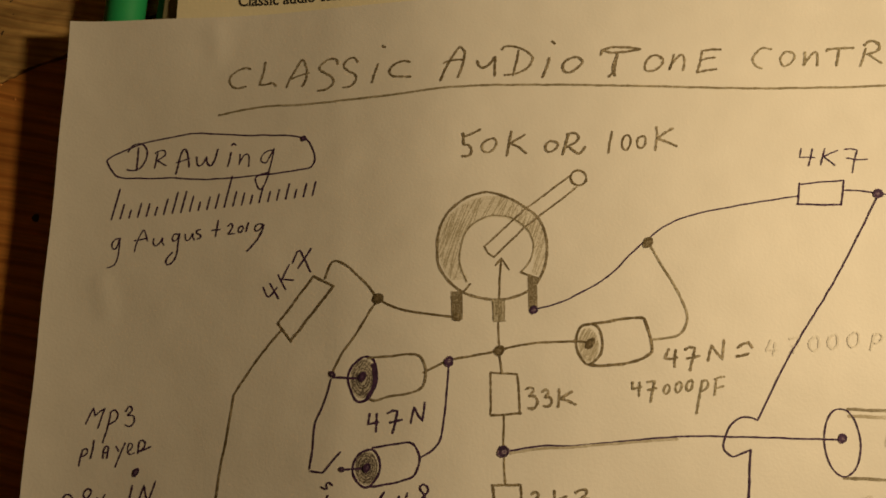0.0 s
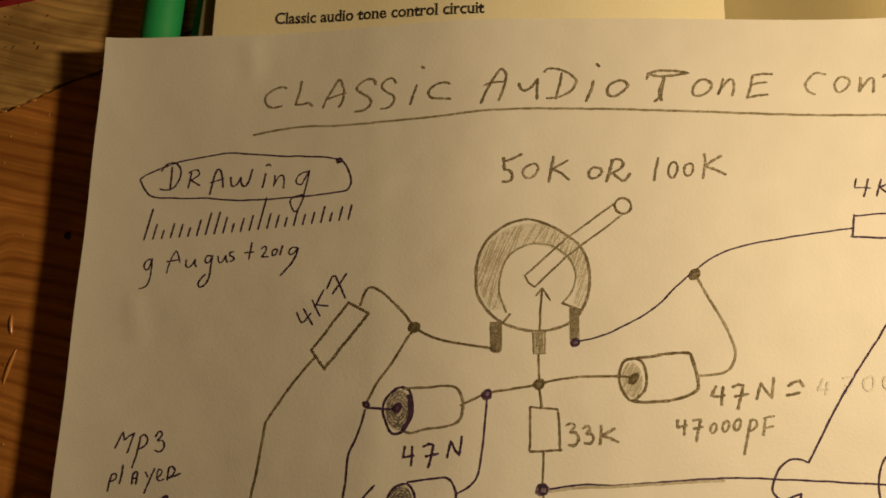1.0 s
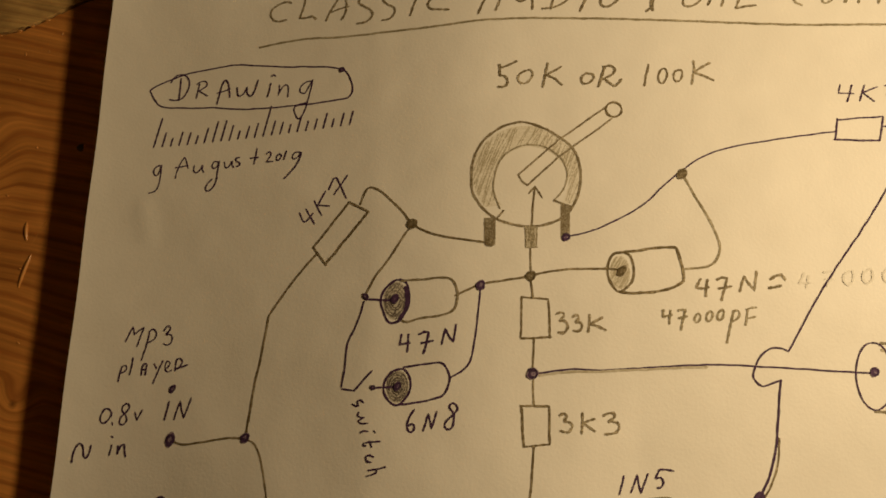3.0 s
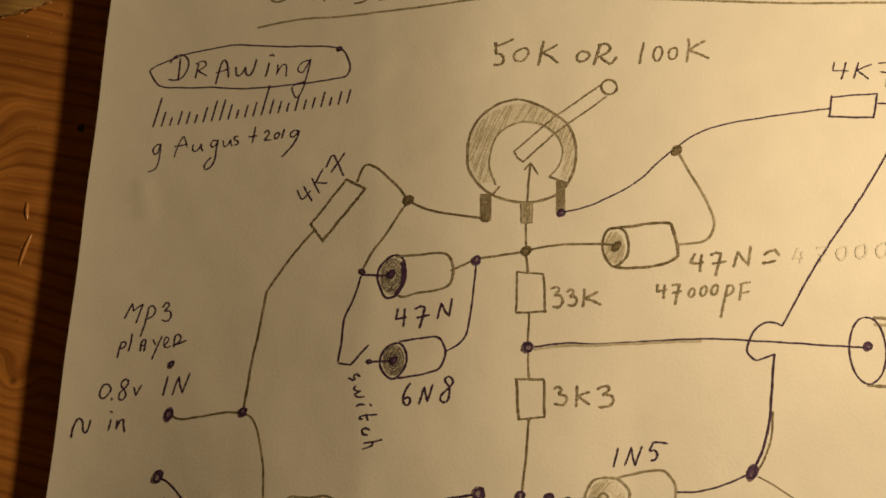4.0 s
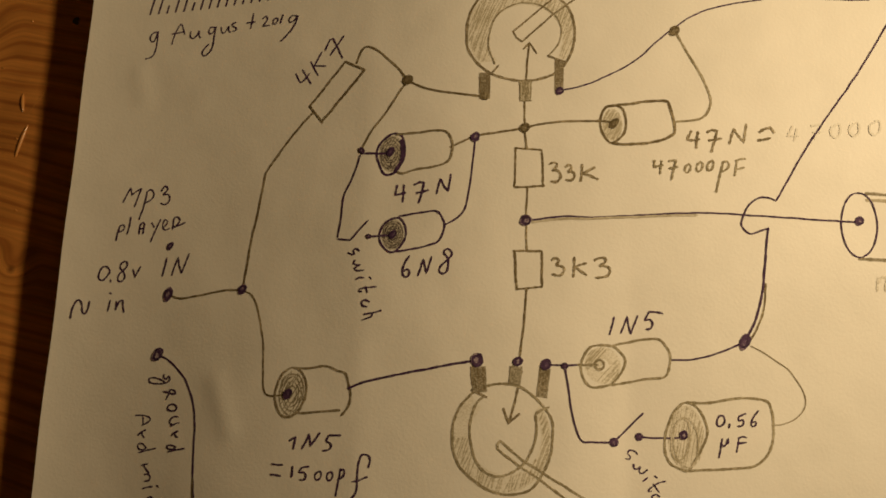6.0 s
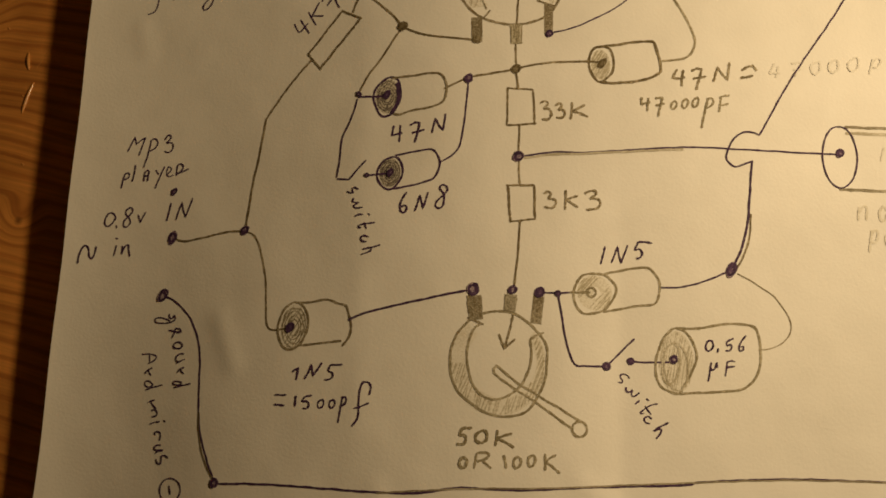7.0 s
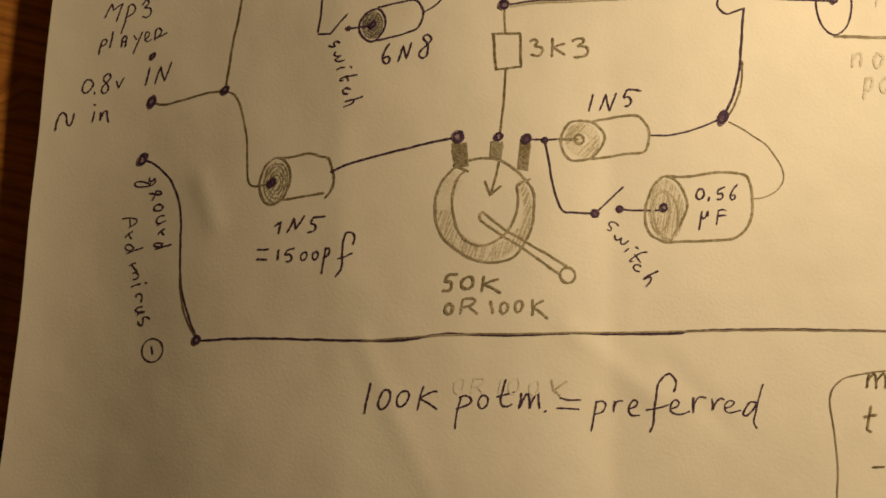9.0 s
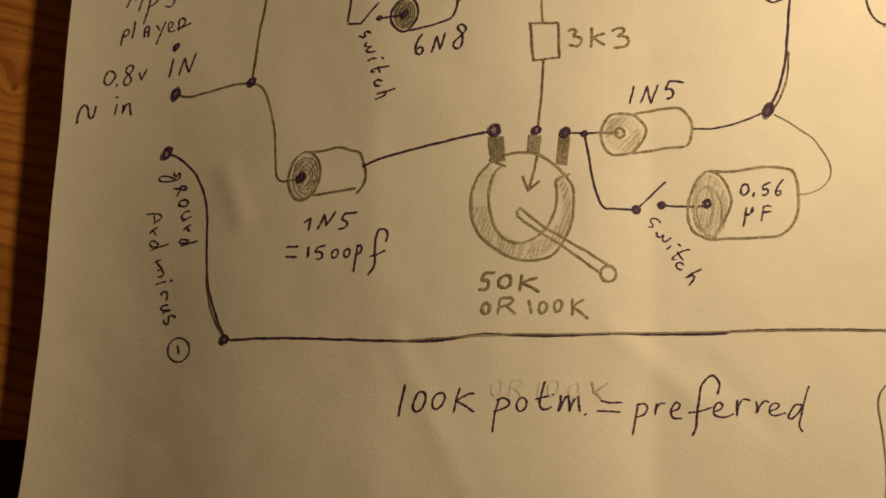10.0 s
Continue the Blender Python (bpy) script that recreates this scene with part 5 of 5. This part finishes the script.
letters("d", PEN, 0.46, (23.1, 155.7), (27.7, 155.7), 0.59, 0, "~hi 8w 0t 1f 9b hi;zj jc 20")
letters("m", PEN, 0.46, (24.4, 161.4), (27.0, 161.4), 1.01, 0, "~fw 6u 0q;~6s ek jf 9c;~ge n9 l2 b0")
letters("i", PEN, 0.46, (25.3, 163.3), (29.4, 163.3), 0.29, 0, "ml bf 00;uw zk")
letters("n", PEN, 0.46, (26.8, 166.7), (28.4, 166.7), 0.55, 0, "~3i 0s gw qm n0")
letters("u", PEN, 0.46, (27.0, 169.5), (29.4, 169.5), 0.54, 0, "~pw 8u 0i 9c ze;zc ia 60")
letters("s", PEN, 0.46, (27.8, 171.6), (30.8, 171.6), 0.47, 0, "~zn qw gu fe e0 42 0g")
sign = ring("minus_sign", sheet, PEN, 0.42, 32.0, 177.2, 2.66, 2.51, 0)
stroke("bar", sign, PEN, 0.42, [(31.7, 176.2), (32.2, 178.1)])
# ground line and note
stroke("wire_line", sheet, PEN, 0.5, [(42.9, 175.1), (56.0, 174.6), (74.4, 174.9), (85.9, 174.9), (90.4, 174.3), (96.6, 173.4), (102.8, 173.6), (110.6, 173.5), (119.6, 173.0), (131.2, 172.8), (143.0, 172.4), (146.6, 171.8), (164.9, 171.1), (186.7, 171.2)])
stroke("wire_line", sheet, PENCIL_FINE, 0.42, [(79.0, 175.1), (90.4, 174.1), (102.8, 173.4), (119.6, 172.9), (143.0, 172.0), (164.9, 171.3), (186.7, 171.2)])
letters("1", PEN, 0.44, (79.5, 189.3), (80.8, 189.3), 5.7, 0.12)
letters("0", PEN, 0.46, (82.8, 187.9), (85.2, 187.9), 1.04, 0, "~kv av 3k 07 50 e4 kg ls gw")
letters("0", PEN, 0.46, (86.5, 187.5), (88.9, 187.5), 0.85, 0, "~jv 9u 1i 06 70 i8 pm lv dw")
letters("K", PEN, 0.46, (90.5, 188.0), (94.5, 188.0), 1.40, 0, "8w 4j 00;pp kp ak 3f f9 p2")
letters("p", PEN, 0.46, (97.9, 191.2), (101.1, 191.2), 1.94, 0, "~6v 3k 19 00;~4u aw ft ep 9m 1j")
letters("o", PEN, 0.46, (102.5, 187.6), (104.3, 187.6), 0.70, 0, "~iw 7t 0g 33 b0 lb mq fw")
letters("t", PEN, 0.46, (106.0, 186.9), (109.6, 186.9), 1.48, 0, "~bw 8k 58 71 d0 j3;0b ae mh")
letters("m", PEN, 0.46, (110.4, 187.5), (114.5, 187.5), 0.85, 0, "~4w 3g 01 5d du hm i0;~i1 mg vw xi z0")
letters(".", PEN, 0.44, (114.7, 188.3), (115.9, 188.3), 3.4, 0.12)
letters("=", PEN, 0.46, (117.7, 187.6), (122.7, 187.6), 0.64, 0, "5w hq zq;03 f2 x0")
letters("p", PEN, 0.46, (124.7, 191.6), (127.8, 191.6), 1.78, 0, "~6w 4l 00;~6v cw gs cl 4i")
letters("r", PEN, 0.46, (129.4, 188.2), (131.4, 188.2), 0.65, 0, "4w 0h 00;~05 5n gw rv")
letters("e", PEN, 0.46, (132.5, 188.7), (134.8, 188.7), 0.87, 0, "~2d fi jr cw 4o 0a 70 o0")
letters("f", PEN, 0.46, (136.1, 191.3), (142.4, 191.3), 3.42, 0, "~gm hr fv dw au 7q 6l 5e 46 20;0c 6d df")
letters("e", PEN, 0.46, (141.1, 188.4), (145.3, 188.4), 0.85, 0, "~0b ch gr 9w 2m 17 b0 o1 z7")
letters("r", PEN, 0.46, (145.9, 188.2), (148.9, 188.2), 0.89, 0, "2w 0g 10;~15 5l fw vu")
letters("r", PEN, 0.46, (150.0, 187.7), (152.7, 187.7), 0.70, 0, "0w 3g 00;~21 bk nw zs")
letters("e", PEN, 0.46, (152.8, 188.1), (156.2, 188.1), 0.70, 0, "~0c dh ks aw 1m 07 b0 z7")
letters("d", PEN, 0.46, (156.6, 190.6), (161.1, 190.6), 2.49, 0, "~bi 6j 2f 0a 39 7d bi;~gw dp bi 99 84 a0")
for ch, u, w in (("0", 97.6, 2.0), ("R", 101.0, 2.8), ("1", 106.2, 0.8), ("0", 108.4, 1.9), ("0", 112.4, 1.9)):
    letters(ch, FAINT, 0.5, (u, 185.0), (u + w, 185.0), 3.0, 0.14)
letters("K", SHADE, 0.45, (116.8, 185.0), (119.9, 185.0), 1.00, 0, "0w 2k 49;ss fj 5b g0")
stroke("text_bubble", sheet, PENCIL_FINE, 0.4, [(186.0, 179.4), (182.5, 179.9), (178.3, 180.8), (175.9, 182.4), (174.7, 184.5), (174.5, 186.8), (175.0, 193.6), (175.1, 199.2), (174.6, 205.0)])
letters("m", PENCIL, 0.5, (182.0, 183.0), (186.0, 182.9), 4.5, 0.2)
letters("t", PENCIL, 0.55, (180.6, 191.9), (183.3, 191.9), 5.3, 0.15)
letters("-", PENCIL, 0.55, (181.7, 199.9), (184.4, 199.9), 4.0, 0.14)
# large capacitor at the margin
cap = ring("capacitor_symbol", sheet, PEN, 0.42, 177.9, 101.7, 3.75, 6.88, 0)
stroke("body_edge", cap, SHADE_DARK, 0.8, [(179.2, 94.9), (190.4, 95.4)])
stroke("body_edge", cap, SHADE, 0.7, [(179.4, 96.3), (190.3, 96.8)])
stroke("body_edge", cap, SHADE_DARK, 0.8, [(177.6, 108.9), (189.8, 109.3)])
blot("junction_dot", sheet, PEN_DOT, 177.9, 100.9, 1.00, 1.10, 60)
letters("1", FAINT, 0.55, (186.3, 102.7), (187.3, 102.7), 3.4, 0.14)
letters("no", RUBBED, 0.65, (181.4, 115.6), (187.9, 115.4), 4.6, 0.14)
letters("po", RUBBED, 0.65, (183.7, 120.9), (189.2, 120.6), 4.5, 0.14)
